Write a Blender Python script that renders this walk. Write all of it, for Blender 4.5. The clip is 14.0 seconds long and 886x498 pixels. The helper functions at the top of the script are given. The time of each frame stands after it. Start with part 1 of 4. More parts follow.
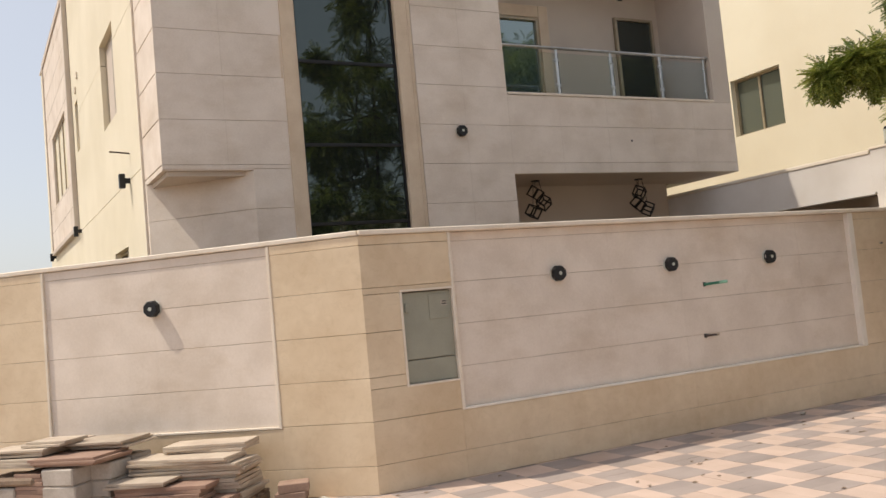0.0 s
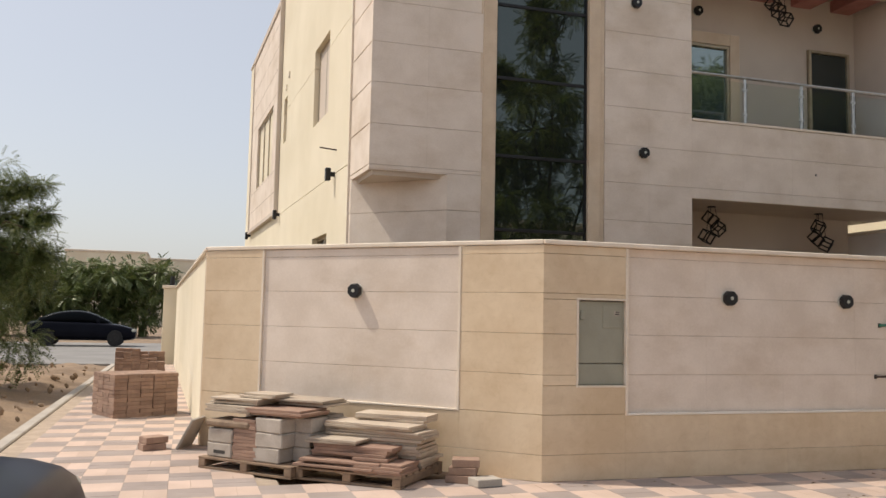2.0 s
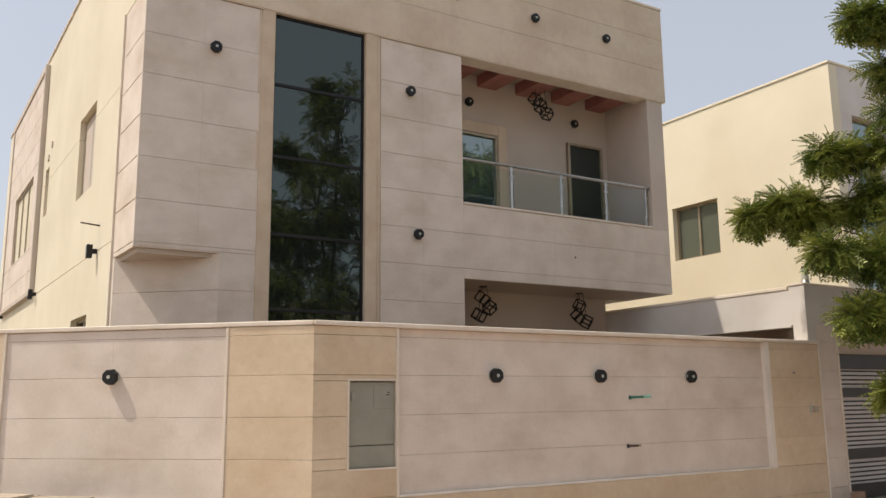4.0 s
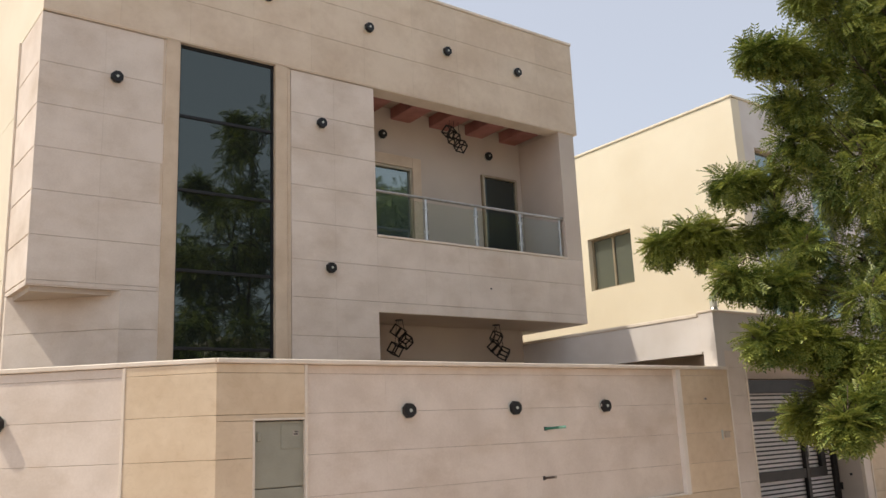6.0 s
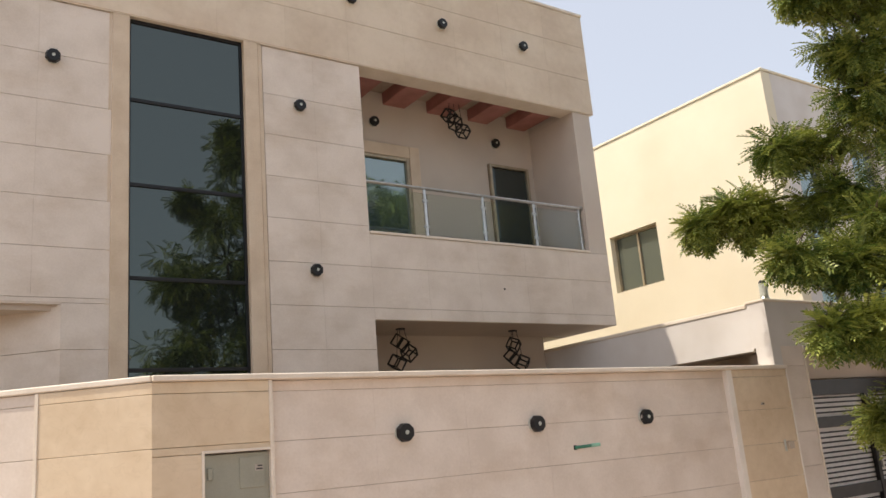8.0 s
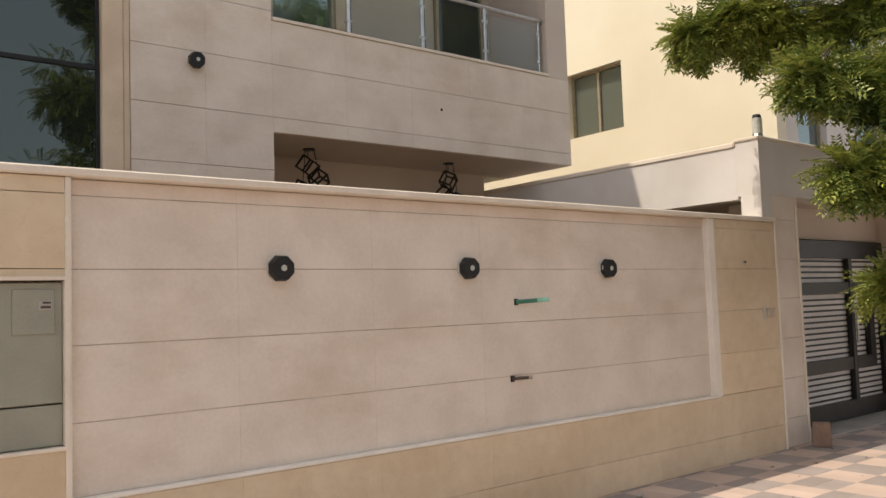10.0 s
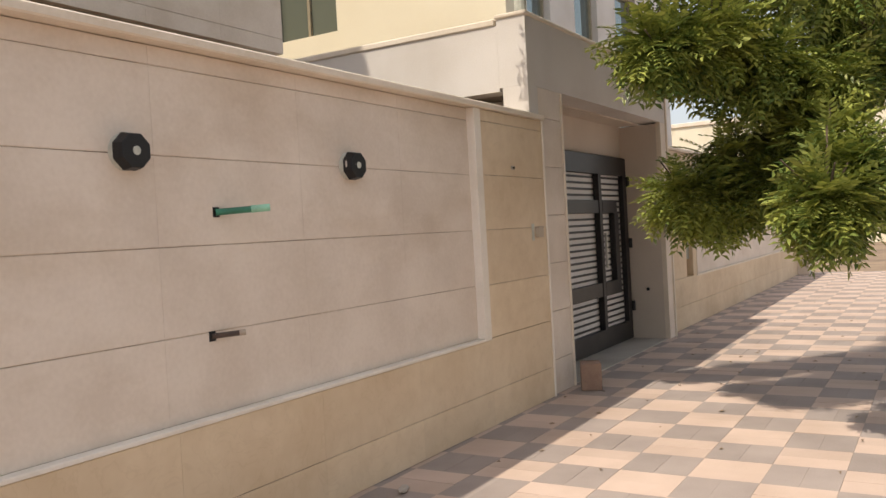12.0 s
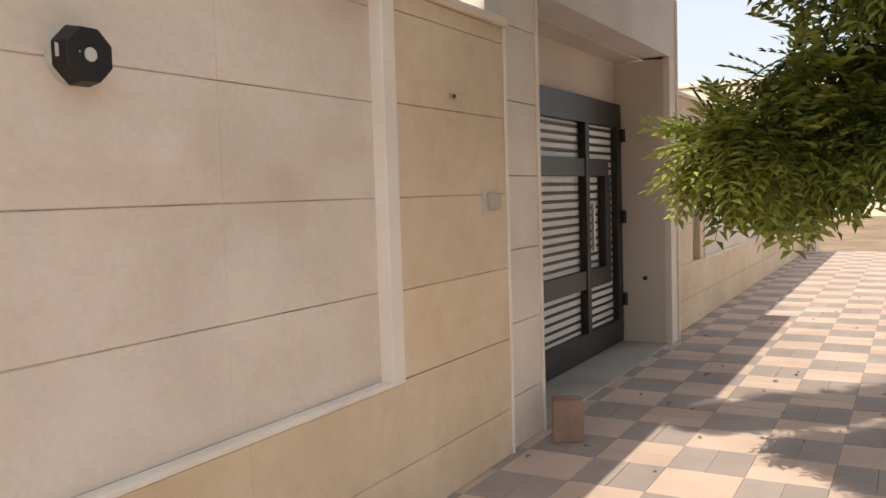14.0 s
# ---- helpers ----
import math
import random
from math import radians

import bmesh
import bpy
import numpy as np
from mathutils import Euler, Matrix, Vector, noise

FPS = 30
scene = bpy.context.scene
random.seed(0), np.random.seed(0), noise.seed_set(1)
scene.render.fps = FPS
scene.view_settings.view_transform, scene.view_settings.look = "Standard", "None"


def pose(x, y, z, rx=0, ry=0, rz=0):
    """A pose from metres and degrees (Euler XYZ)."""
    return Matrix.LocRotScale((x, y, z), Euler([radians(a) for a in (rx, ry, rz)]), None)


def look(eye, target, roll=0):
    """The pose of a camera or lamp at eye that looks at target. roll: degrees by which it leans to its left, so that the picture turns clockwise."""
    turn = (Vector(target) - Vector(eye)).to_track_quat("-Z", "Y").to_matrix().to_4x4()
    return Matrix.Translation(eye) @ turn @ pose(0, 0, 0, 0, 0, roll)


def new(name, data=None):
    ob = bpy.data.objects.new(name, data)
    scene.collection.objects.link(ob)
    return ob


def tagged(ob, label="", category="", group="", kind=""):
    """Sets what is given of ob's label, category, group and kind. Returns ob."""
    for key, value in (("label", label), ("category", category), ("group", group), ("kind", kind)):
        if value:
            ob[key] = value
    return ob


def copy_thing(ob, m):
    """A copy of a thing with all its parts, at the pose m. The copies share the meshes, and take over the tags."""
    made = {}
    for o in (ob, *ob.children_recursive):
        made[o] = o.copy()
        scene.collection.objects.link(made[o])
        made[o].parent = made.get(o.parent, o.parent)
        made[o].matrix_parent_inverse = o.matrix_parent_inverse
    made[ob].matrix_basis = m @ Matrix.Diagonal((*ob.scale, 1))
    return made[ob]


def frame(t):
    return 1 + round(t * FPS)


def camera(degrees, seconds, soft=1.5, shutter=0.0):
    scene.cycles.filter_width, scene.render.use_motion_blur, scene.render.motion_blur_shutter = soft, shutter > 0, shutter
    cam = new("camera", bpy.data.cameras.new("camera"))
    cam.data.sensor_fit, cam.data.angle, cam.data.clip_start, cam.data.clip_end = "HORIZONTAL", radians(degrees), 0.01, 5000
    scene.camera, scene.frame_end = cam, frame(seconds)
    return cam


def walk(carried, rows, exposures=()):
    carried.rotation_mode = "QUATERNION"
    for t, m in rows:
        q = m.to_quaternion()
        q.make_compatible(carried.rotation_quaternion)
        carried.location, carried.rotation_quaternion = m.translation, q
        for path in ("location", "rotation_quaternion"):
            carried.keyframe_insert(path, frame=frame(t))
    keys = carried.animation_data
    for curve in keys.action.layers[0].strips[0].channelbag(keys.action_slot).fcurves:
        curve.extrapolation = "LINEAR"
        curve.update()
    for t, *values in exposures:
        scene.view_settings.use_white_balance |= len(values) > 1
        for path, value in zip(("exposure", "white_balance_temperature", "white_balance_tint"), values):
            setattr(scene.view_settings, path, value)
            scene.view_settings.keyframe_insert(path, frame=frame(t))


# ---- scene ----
cam = camera(55.6, 14.0)
PATH = [
    (0, (0.243, 0.042, 1.649), (1.162, 1.814, 1.783), -5.3),
    (0.5, (-0.104, -0.162, 1.644), (0.808, 1.611, 1.801), -2.6),
    (1, (-0.342, -0.443, 1.633), (0.515, 1.358, 1.792), -1.0),
    (1.5, (-0.313, -0.511, 1.636), (0.375, 1.361, 1.783), 0.4),
    (2, (-0.328, -0.545, 1.595), (0.252, 1.362, 1.759), 1.2),
    (2.5, (-0.345, -0.579, 1.609), (0.259, 1.314, 1.838), 1.6),
    (3, (-0.256, -0.544, 1.625), (0.514, 1.279, 1.917), 0.9),
    (3.5, (-0.183, -0.58, 1.621), (0.775, 1.148, 1.931), 0.1),
    (3.7, (-0.159, -0.583, 1.618), (0.833, 1.123, 1.943), -0.2),
    (5.8, (0.047, -0.586, 1.623), (1.15, 1.016, 2.087), -2.8),
    (6, (0.08, -0.536, 1.619), (1.244, 1.033, 2.046), -2.5),
    (6.5, (0.295, -0.177, 1.662), (1.548, 1.33, 2.06), -3.0),
    (7, (0.559, 0.018, 1.656), (1.771, 1.515, 2.196), -4.2),
    (7.2, (0.71, 0.19, 1.67), (1.886, 1.699, 2.254), -4.2),
    (9.3, (2.233, 1.829, 1.586), (3.304, 3.509, 1.765), -4.3),
    (9.5, (2.394, 2.048, 1.586), (3.541, 3.679, 1.736), -3.9),
    (10, (2.816, 2.548, 1.605), (4.066, 4.103, 1.74), -2.0),
    (10.5, (3.099, 3.083, 1.577), (4.445, 4.559, 1.67), -1.6),
    (11, (3.477, 3.522, 1.515), (4.946, 4.88, 1.54), -2.0),
    (11.5, (3.892, 3.935, 1.458), (5.478, 5.153, 1.413), -2.1),
    (12, (4.45, 4.306, 1.458), (6.164, 5.336, 1.419), -3.2),
    (12.5, (5.027, 4.6, 1.526), (6.789, 5.545, 1.515), -3.0),
    (13, (5.63, 4.847, 1.526), (7.419, 5.741, 1.553), -3.4),
    (13.5, (6.221, 5.001, 1.518), (7.974, 5.963, 1.529), -2.8),
    (14, (6.856, 5.261, 1.474), (8.591, 6.247, 1.341), -1.7),
]
walk(cam, [(t, look(eye, target, roll)) for t, eye, target, roll in PATH],
     exposures=[(0, 0.12, 7050, 11), (1.2, 0.1, 7050, 11), (2, 0.02, 7050, 11), (2.6, 0.02, 7050, 11), (3.5, 0.03, 7050, 11), (6, 0.22, 6950, 11), (6.5, 0.4, 6950, 11), (7.2, 0.5, 6950, 11), (9.5, 0.22, 7150, 11), (11, 0.25, 7150, 11), (12.5, 0.27, 7200, 11), (13.5, 0.68, 7200, 11), (14, 0.52, 7200, 11)])


# ---- world, sun, exposure ----
SUN_WAY = Vector((0.57, -0.235, -1.0)).normalized()
world = bpy.data.worlds.new("sky")
scene.world = world
world.use_nodes = True
wn, wl = world.node_tree.nodes, world.node_tree.links
sky = wn.new("ShaderNodeTexSky")
sky.sky_type = "NISHITA"
sky.sun_disc = False
sky.sun_elevation = math.asin(-SUN_WAY.z)
sky.sun_rotation = math.atan2(-SUN_WAY.x, -SUN_WAY.y)
sky.air_density, sky.dust_density, sky.ozone_density = 1.0, 3.0, 1.0
haze = wn.new("ShaderNodeMix")
haze.data_type = "RGBA"
haze.inputs[0].default_value = 0.5
haze.inputs[7].default_value = (5.0, 5.3, 5.9, 1)
wl.new(sky.outputs[0], haze.inputs[6])
wl.new(haze.outputs[2], wn["Background"].inputs[0])
wn["Background"].inputs[1].default_value = 0.15
sun = new("sun", bpy.data.lights.new("sun", "SUN"))
sun.data.energy, sun.data.angle, sun.data.color = 3.2, radians(0.6), (1.0, 0.95, 0.87)
sun.matrix_world = Matrix.Translation((0, 0, 30)) @ SUN_WAY.to_track_quat("-Z", "Y").to_matrix().to_4x4()


# ---- materials ----
def mat(name, base, dark=None, scale=3.0, fine=60.0, rough=0.7, bump=0.15, metal=0.0, vary=0.0, island=False, veins=0.0, stain=0.0):
    """A worn surface: broad stains, fine grain, relief, and a tone of its own for each piece."""
    m = bpy.data.materials.new(name)
    m.use_nodes = True
    n, l = m.node_tree.nodes, m.node_tree.links
    b = n["Principled BSDF"]
    b.inputs["Roughness"].default_value, b.inputs["Metallic"].default_value = rough, metal
    tc = n.new("ShaderNodeTexCoord")
    geo = n.new("ShaderNodeNewGeometry")
    big, small = n.new("ShaderNodeTexNoise"), n.new("ShaderNodeTexNoise")
    big.inputs["Scale"].default_value, big.inputs["Detail"].default_value = scale, 5
    small.inputs["Scale"].default_value, small.inputs["Detail"].default_value = fine, 3
    for t in (big, small):
        l.new(geo.outputs["Position"], t.inputs["Vector"])
    dark = dark or tuple(c * 0.78 for c in base)
    ramp = n.new("ShaderNodeValToRGB")
    ramp.color_ramp.elements[0].position, ramp.color_ramp.elements[1].position = 0.32, 0.66
    ramp.color_ramp.elements[0].color, ramp.color_ramp.elements[1].color = (*dark, 1), (*base, 1)
    add = n.new("ShaderNodeMath")
    add.operation = "MULTIPLY_ADD"
    l.new(small.outputs[0], add.inputs[0])
    add.inputs[1].default_value = 0.35
    l.new(big.outputs[0], add.inputs[2])
    off = n.new("ShaderNodeMath")
    off.operation = "SUBTRACT"
    l.new(add.outputs[0], off.inputs[0])
    off.inputs[1].default_value = 0.175
    l.new(off.outputs[0], ramp.inputs[0])
    out = ramp.outputs[0]
    if veins:
        wave = n.new("ShaderNodeTexNoise")
        wave.inputs["Scale"].default_value, wave.inputs["Detail"].default_value, wave.inputs["Distortion"].default_value = 4.5, 4, 1.8
        l.new(geo.outputs["Position"], wave.inputs["Vector"])
        band = n.new("ShaderNodeValToRGB")
        e = band.color_ramp.elements
        e[0].position, e[0].color = 0.485, (1, 1, 1, 1)
        e[1].position, e[1].color = 0.5, (1 - veins, 1 - veins * 1.15, 1 - veins * 1.4, 1)
        e2 = e.new(0.53)
        e2.color = (1, 1, 1, 1)
        l.new(wave.outputs[0], band.inputs[0])
        mx = n.new("ShaderNodeMix")
        mx.data_type, mx.blend_type = "RGBA", "MULTIPLY"
        mx.inputs[0].default_value = 1.0
        l.new(out, mx.inputs[6])
        l.new(band.outputs[0], mx.inputs[7])
        out = mx.outputs[2]
    if stain:
        st = n.new("ShaderNodeTexNoise")
        st.inputs["Scale"].default_value, st.inputs["Detail"].default_value, st.inputs["Roughness"].default_value = 1.3, 8, 0.65
        mp = n.new("ShaderNodeMapping")
        mp.inputs["Scale"].default_value = (0.6, 0.6, 1.3)
        l.new(geo.outputs["Position"], mp.inputs["Vector"])
        l.new(mp.outputs[0], st.inputs["Vector"])
        sr = n.new("ShaderNodeValToRGB")
        sr.color_ramp.elements[0].position, sr.color_ramp.elements[0].color = 0.5, (1, 1, 1, 1)
        sr.color_ramp.elements[1].position, sr.color_ramp.elements[1].color = 0.72, (1 - stain, 1 - stain * 1.3, 1 - stain * 1.7, 1)
        l.new(st.outputs[0], sr.inputs[0])
        sx = n.new("ShaderNodeMix")
        sx.data_type, sx.blend_type = "RGBA", "MULTIPLY"
        sx.inputs[0].default_value = 1.0
        l.new(out, sx.inputs[6])
        l.new(sr.outputs[0], sx.inputs[7])
        out = sx.outputs[2]
    if vary:
        info = n.new("ShaderNodeObjectInfo")
        hsv = n.new("ShaderNodeHueSaturation")
        mr = n.new("ShaderNodeMapRange")
        mr.inputs[3].default_value, mr.inputs[4].default_value = 1 - vary, 1 + vary
        l.new(geo.outputs["Random Per Island"] if island else info.outputs["Random"], mr.inputs[0])
        l.new(mr.outputs[0], hsv.inputs["Value"])
        l.new(out, hsv.inputs["Color"])
        out = hsv.outputs[0]
    l.new(out, b.inputs["Base Color"])
    if bump:
        bp = n.new("ShaderNodeBump")
        bp.inputs["Strength"].default_value, bp.inputs["Distance"].default_value = bump, 0.01
        l.new(add.outputs[0], bp.inputs["Height"])
        l.new(bp.outputs[0], b.inputs["Normal"])
    return m


def glass(name, tint, rough=0.0, ior=1.5, clear=True):
    m = bpy.data.materials.new(name)
    m.use_nodes = True
    b = m.node_tree.nodes["Principled BSDF"]
    b.inputs["Base Color"].default_value = (*tint, 1)
    b.inputs["Roughness"].default_value, b.inputs["IOR"].default_value = rough, ior
    b.inputs["Specular Tint"].default_value = (1, 1, 1, 1) if clear else (0.84, 0.97, 0.9, 1)
    b.inputs["Transmission Weight"].default_value = 1.0 if clear else 0.0
    return m


def leafmat(name, a, c):
    m = bpy.data.materials.new(name)
    m.use_nodes = True
    n, l = m.node_tree.nodes, m.node_tree.links
    b = n["Principled BSDF"]
    geo = n.new("ShaderNodeNewGeometry")
    noi = n.new("ShaderNodeTexNoise")
    noi.inputs["Scale"].default_value = 1.6
    l.new(geo.outputs["Position"], noi.inputs["Vector"])
    addn = n.new("ShaderNodeMath")
    addn.operation = "MULTIPLY_ADD"
    l.new(geo.outputs["Random Per Island"], addn.inputs[0])
    addn.inputs[1].default_value = 0.5
    l.new(noi.outputs[0], addn.inputs[2])
    ramp = n.new("ShaderNodeValToRGB")
    ramp.color_ramp.elements[0].position, ramp.color_ramp.elements[1].position = 0.45, 1.0
    ramp.color_ramp.elements[0].color, ramp.color_ramp.elements[1].color = (*a, 1), (*c, 1)
    l.new(addn.outputs[0], ramp.inputs[0])
    l.new(ramp.outputs[0], b.inputs["Base Color"])
    b.inputs["Roughness"].default_value = 0.45
    tr = n.new("ShaderNodeBsdfTranslucent")
    l.new(ramp.outputs[0], tr.inputs[0])
    ms = n.new("ShaderNodeMixShader")
    ms.inputs[0].default_value = 0.22
    l.new(b.outputs[0], ms.inputs[1])
    l.new(tr.outputs[0], ms.inputs[2])
    l.new(ms.outputs[0], n["Material Output"].inputs[0])
    return m


M = {}
M["white"] = mat("white_limestone", (0.76, 0.665, 0.575), (0.66, 0.565, 0.475), 2.2, 45, 0.75, 0.12, vary=0.016, stain=0.13)
M["cream"] = mat("cream_limestone", (0.73, 0.59, 0.42), (0.62, 0.475, 0.315), 1.3, 9, 0.7, 0.06, vary=0.04, veins=0.05, stain=0.1)
M["band"] = mat("beige_limestone", (0.74, 0.615, 0.475), (0.64, 0.51, 0.38), 1.3, 9, 0.7, 0.06, vary=0.04, veins=0.04, stain=0.08)
M["trim"] = mat("pale_stone_trim", (0.78, 0.69, 0.58), (0.68, 0.59, 0.48), 3, 50, 0.65, 0.1)
# paler trim stone, with light on the panel's return put into the colour
M["edge"] = mat("pale_stone_edging_lit", (0.84, 0.775, 0.69), (0.75, 0.68, 0.59), 3, 50, 0.65, 0.1)
M["frame"] = mat("gold_stone_trim", (0.68, 0.55, 0.41), (0.58, 0.45, 0.32), 3, 50, 0.65, 0.1)
M["grout"] = mat("patchy_joint_filler", (0.6, 0.5, 0.4), (0.22, 0.16, 0.12), 2.6, 30, 0.95, 0.3)
M["mortar"] = mat("grey_mortar", (0.44, 0.35, 0.27), None, 6, 80, 0.95, 0.3)
M["plaster"] = mat("cream_plaster", (0.78, 0.71, 0.56), (0.7, 0.63, 0.48), 0.7, 160, 0.9, 0.35)
M["stucco"] = mat("yellow_stucco", (0.8, 0.73, 0.57), (0.73, 0.65, 0.49), 0.5, 140, 0.9, 0.4)
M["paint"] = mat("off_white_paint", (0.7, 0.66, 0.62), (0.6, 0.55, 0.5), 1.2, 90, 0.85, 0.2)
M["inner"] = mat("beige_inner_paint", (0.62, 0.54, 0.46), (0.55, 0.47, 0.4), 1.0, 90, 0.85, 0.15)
M["wood_red"] = mat("red_brown_wood", (0.4, 0.17, 0.145), (0.31, 0.12, 0.1), 4, 60, 0.6, 0.2)
M["black"] = mat("black_metal", (0.018, 0.018, 0.02), (0.01, 0.01, 0.01), 8, 90, 0.45, 0.05, 0.3)
M["gate"] = mat("dark_gate_paint", (0.03, 0.027, 0.027), (0.018, 0.016, 0.016), 5, 90, 0.42, 0.08, 0.2)
M["backing"] = mat("white_gate_sheet", (0.82, 0.79, 0.77), (0.72, 0.69, 0.67), 2, 60, 0.6, 0.1)
M["steel"] = mat("brushed_steel", (0.6, 0.59, 0.57), None, 10, 200, 0.28, 0.03, 1.0)
M["alu"] = mat("bronze_aluminium", (0.46, 0.38, 0.27), None, 10, 150, 0.4, 0.03, 0.6)
M["box"] = mat("grey_green_enamel", (0.32, 0.315, 0.25), (0.27, 0.265, 0.21), 3, 70, 0.5, 0.05)
M["lens"] = mat("frosted_lens", (0.55, 0.56, 0.5), None, 20, 120, 0.35, 0.02)
M["green"] = mat("green_plastic_pipe", (0.03, 0.22, 0.13), (0.02, 0.15, 0.09), 15, 120, 0.4, 0.03)
M["mint"] = mat("pale_green_pipe", (0.3, 0.62, 0.45), None, 15, 120, 0.4, 0.03)
M["rust"] = mat("rusty_pipe", (0.09, 0.06, 0.045), (0.05, 0.035, 0.03), 25, 120, 0.8, 0.3)
M["paver_a"] = mat("pink_paver", (0.57, 0.435, 0.36), (0.48, 0.36, 0.29), 2.0, 110, 0.9, 0.4, vary=0.08)
M["paver_b"] = mat("grey_paver", (0.36, 0.3, 0.27), (0.29, 0.24, 0.215), 2.0, 110, 0.9, 0.4, vary=0.08)
M["paver_ai"] = mat("pink_pavers", (0.57, 0.435, 0.36), (0.48, 0.36, 0.29), 2.0, 110, 0.9, 0.4, vary=0.08, island=True)
M["paver_bi"] = mat("grey_pavers", (0.36, 0.3, 0.27), (0.29, 0.24, 0.215), 2.0, 110, 0.9, 0.4, vary=0.08, island=True)
M["sand"] = mat("sandy_soil", (0.31, 0.22, 0.145), (0.17, 0.118, 0.078), 0.8, 25, 0.95, 0.9)
M["asphalt"] = mat("asphalt", (0.26, 0.25, 0.235), (0.2, 0.19, 0.18), 0.6, 90, 0.9, 0.5)
M["kerb"] = mat("concrete_kerb", (0.45, 0.41, 0.36), (0.36, 0.32, 0.28), 2, 60, 0.9, 0.3)
M["brick"] = mat("red_brown_paver_block", (0.34, 0.23, 0.17), (0.25, 0.16, 0.12), 6, 70, 0.9, 0.4, vary=0.16)
M["tile"] = mat("stacked_stone_tile", (0.5, 0.42, 0.33), (0.4, 0.32, 0.25), 4, 60, 0.75, 0.2, vary=0.16)
M["tile_red"] = mat("brown_stone_tile", (0.34, 0.22, 0.16), (0.26, 0.16, 0.12), 4, 60, 0.75, 0.2, vary=0.14)
M["carton"] = mat("white_carton", (0.48, 0.43, 0.375), (0.36, 0.31, 0.26), 5, 60, 0.8, 0.2, vary=0.08)
M["cardboard"] = mat("torn_cardboard", (0.3, 0.22, 0.15), (0.2, 0.14, 0.1), 7, 60, 0.9, 0.3)
M["pallet"] = mat("weathered_pallet_wood", (0.3, 0.21, 0.14), (0.19, 0.13, 0.09), 6, 80, 0.9, 0.5, vary=0.14)
M["ink"] = mat("printed_ink", (0.06, 0.055, 0.05), None, 10, 80, 0.7, 0)
M["bark"] = mat("bark", (0.14, 0.1, 0.07), (0.07, 0.05, 0.035), 6, 40, 0.95, 1.0)
M["leaf"] = leafmat("neem_leaf", (0.075, 0.135, 0.03), (0.37, 0.4, 0.09))
M["leaf_far"] = leafmat("dusty_leaf", (0.06, 0.1, 0.03), (0.17, 0.2, 0.07))
M["car"] = mat("black_car_paint", (0.008, 0.009, 0.014), None, 2, 200, 0.18, 0, 0.0)
M["car"].node_tree.nodes["Principled BSDF"].inputs["IOR"].default_value = 1.12
M["navy"] = mat("navy_car_paint", (0.012, 0.014, 0.03), None, 2, 200, 0.3, 0, 0.0)
M["navy"].node_tree.nodes["Principled BSDF"].inputs["IOR"].default_value = 1.12
M["silver"] = mat("silver_car_paint", (0.4, 0.4, 0.4), None, 2, 200, 0.25, 0, 0.5)
M["rubber"] = mat("tyre_rubber", (0.02, 0.02, 0.02), None, 20, 200, 0.85, 0.1)
M["darkglass"] = glass("tinted_reflective_glass", (0.01, 0.012, 0.011), 0.01, 1.95, False)
M["window"] = glass("grey_green_window_glass", (0.1, 0.11, 0.09), 0.03, 1.9, False)
M["door_dark"] = glass("dark_door_glass", (0.03, 0.035, 0.034), 0.04, 1.6, False)
M["door_blue"] = glass("blue_reflective_glass", (0.06, 0.085, 0.1), 0.02, 3.2, False)
M["car_glass"] = glass("black_car_glass", (0.006, 0.007, 0.009), 0.15, 1.12, False)
M["clear"] = glass("clear_balustrade_glass", (0.86, 0.93, 0.9), 0.0, 1.3)


# ---- building helpers ----
def mesh_ob(name, bm, material, parent=None, label=""):
    me = bpy.data.meshes.new(name)
    bm.to_mesh(me)
    bm.free()
    for mm in material if isinstance(material, (list, tuple)) else [material]:
        me.materials.append(mm)
    ob = new(name, me)
    if parent:
        ob.parent = parent
    if label:
        ob["label"] = label
    return ob


def part(name, bm, material, parent, label=""):
    return mesh_ob(name, bm, material, parent, label)


def addbox(bm, x0, x1, y0, y1, z0, z1, bevel=0.0, m=None):
    g = bmesh.ops.create_cube(bm, size=1)["verts"]
    bmesh.ops.scale(bm, vec=(x1 - x0, y1 - y0, z1 - z0), verts=g)
    bmesh.ops.translate(bm, vec=((x0 + x1) / 2, (y0 + y1) / 2, (z0 + z1) / 2), verts=g)
    if bevel:
        es = list({e for v in g for e in v.link_edges})
        r = bmesh.ops.bevel(bm, geom=es, offset=bevel, segments=1, affect="EDGES")
        g = list({v for f in r["faces"] for v in f.verts} | {v for v in g if v.is_valid})
    if m:
        bmesh.ops.transform(bm, matrix=m, verts=[v for v in g if v.is_valid])
    return g


def box(*a, bevel=0.0, m=None):
    bm = bmesh.new()
    addbox(bm, *a, bevel=bevel, m=m)
    return bm


def cyl(r0, r1, p, q, seg=12):
    bm = bmesh.new()
    addcyl(bm, r0, r1, p, q, seg)
    return bm


def addcyl(bm, r0, r1, p, q, seg=12):
    p, q = Vector(p), Vector(q)
    d = q - p
    bmesh.ops.create_cone(bm, cap_ends=True, segments=seg, radius1=r0, radius2=r1, depth=d.length,
                          matrix=Matrix.Translation((p + q) / 2) @ d.to_track_quat("Z", "Y").to_matrix().to_4x4())


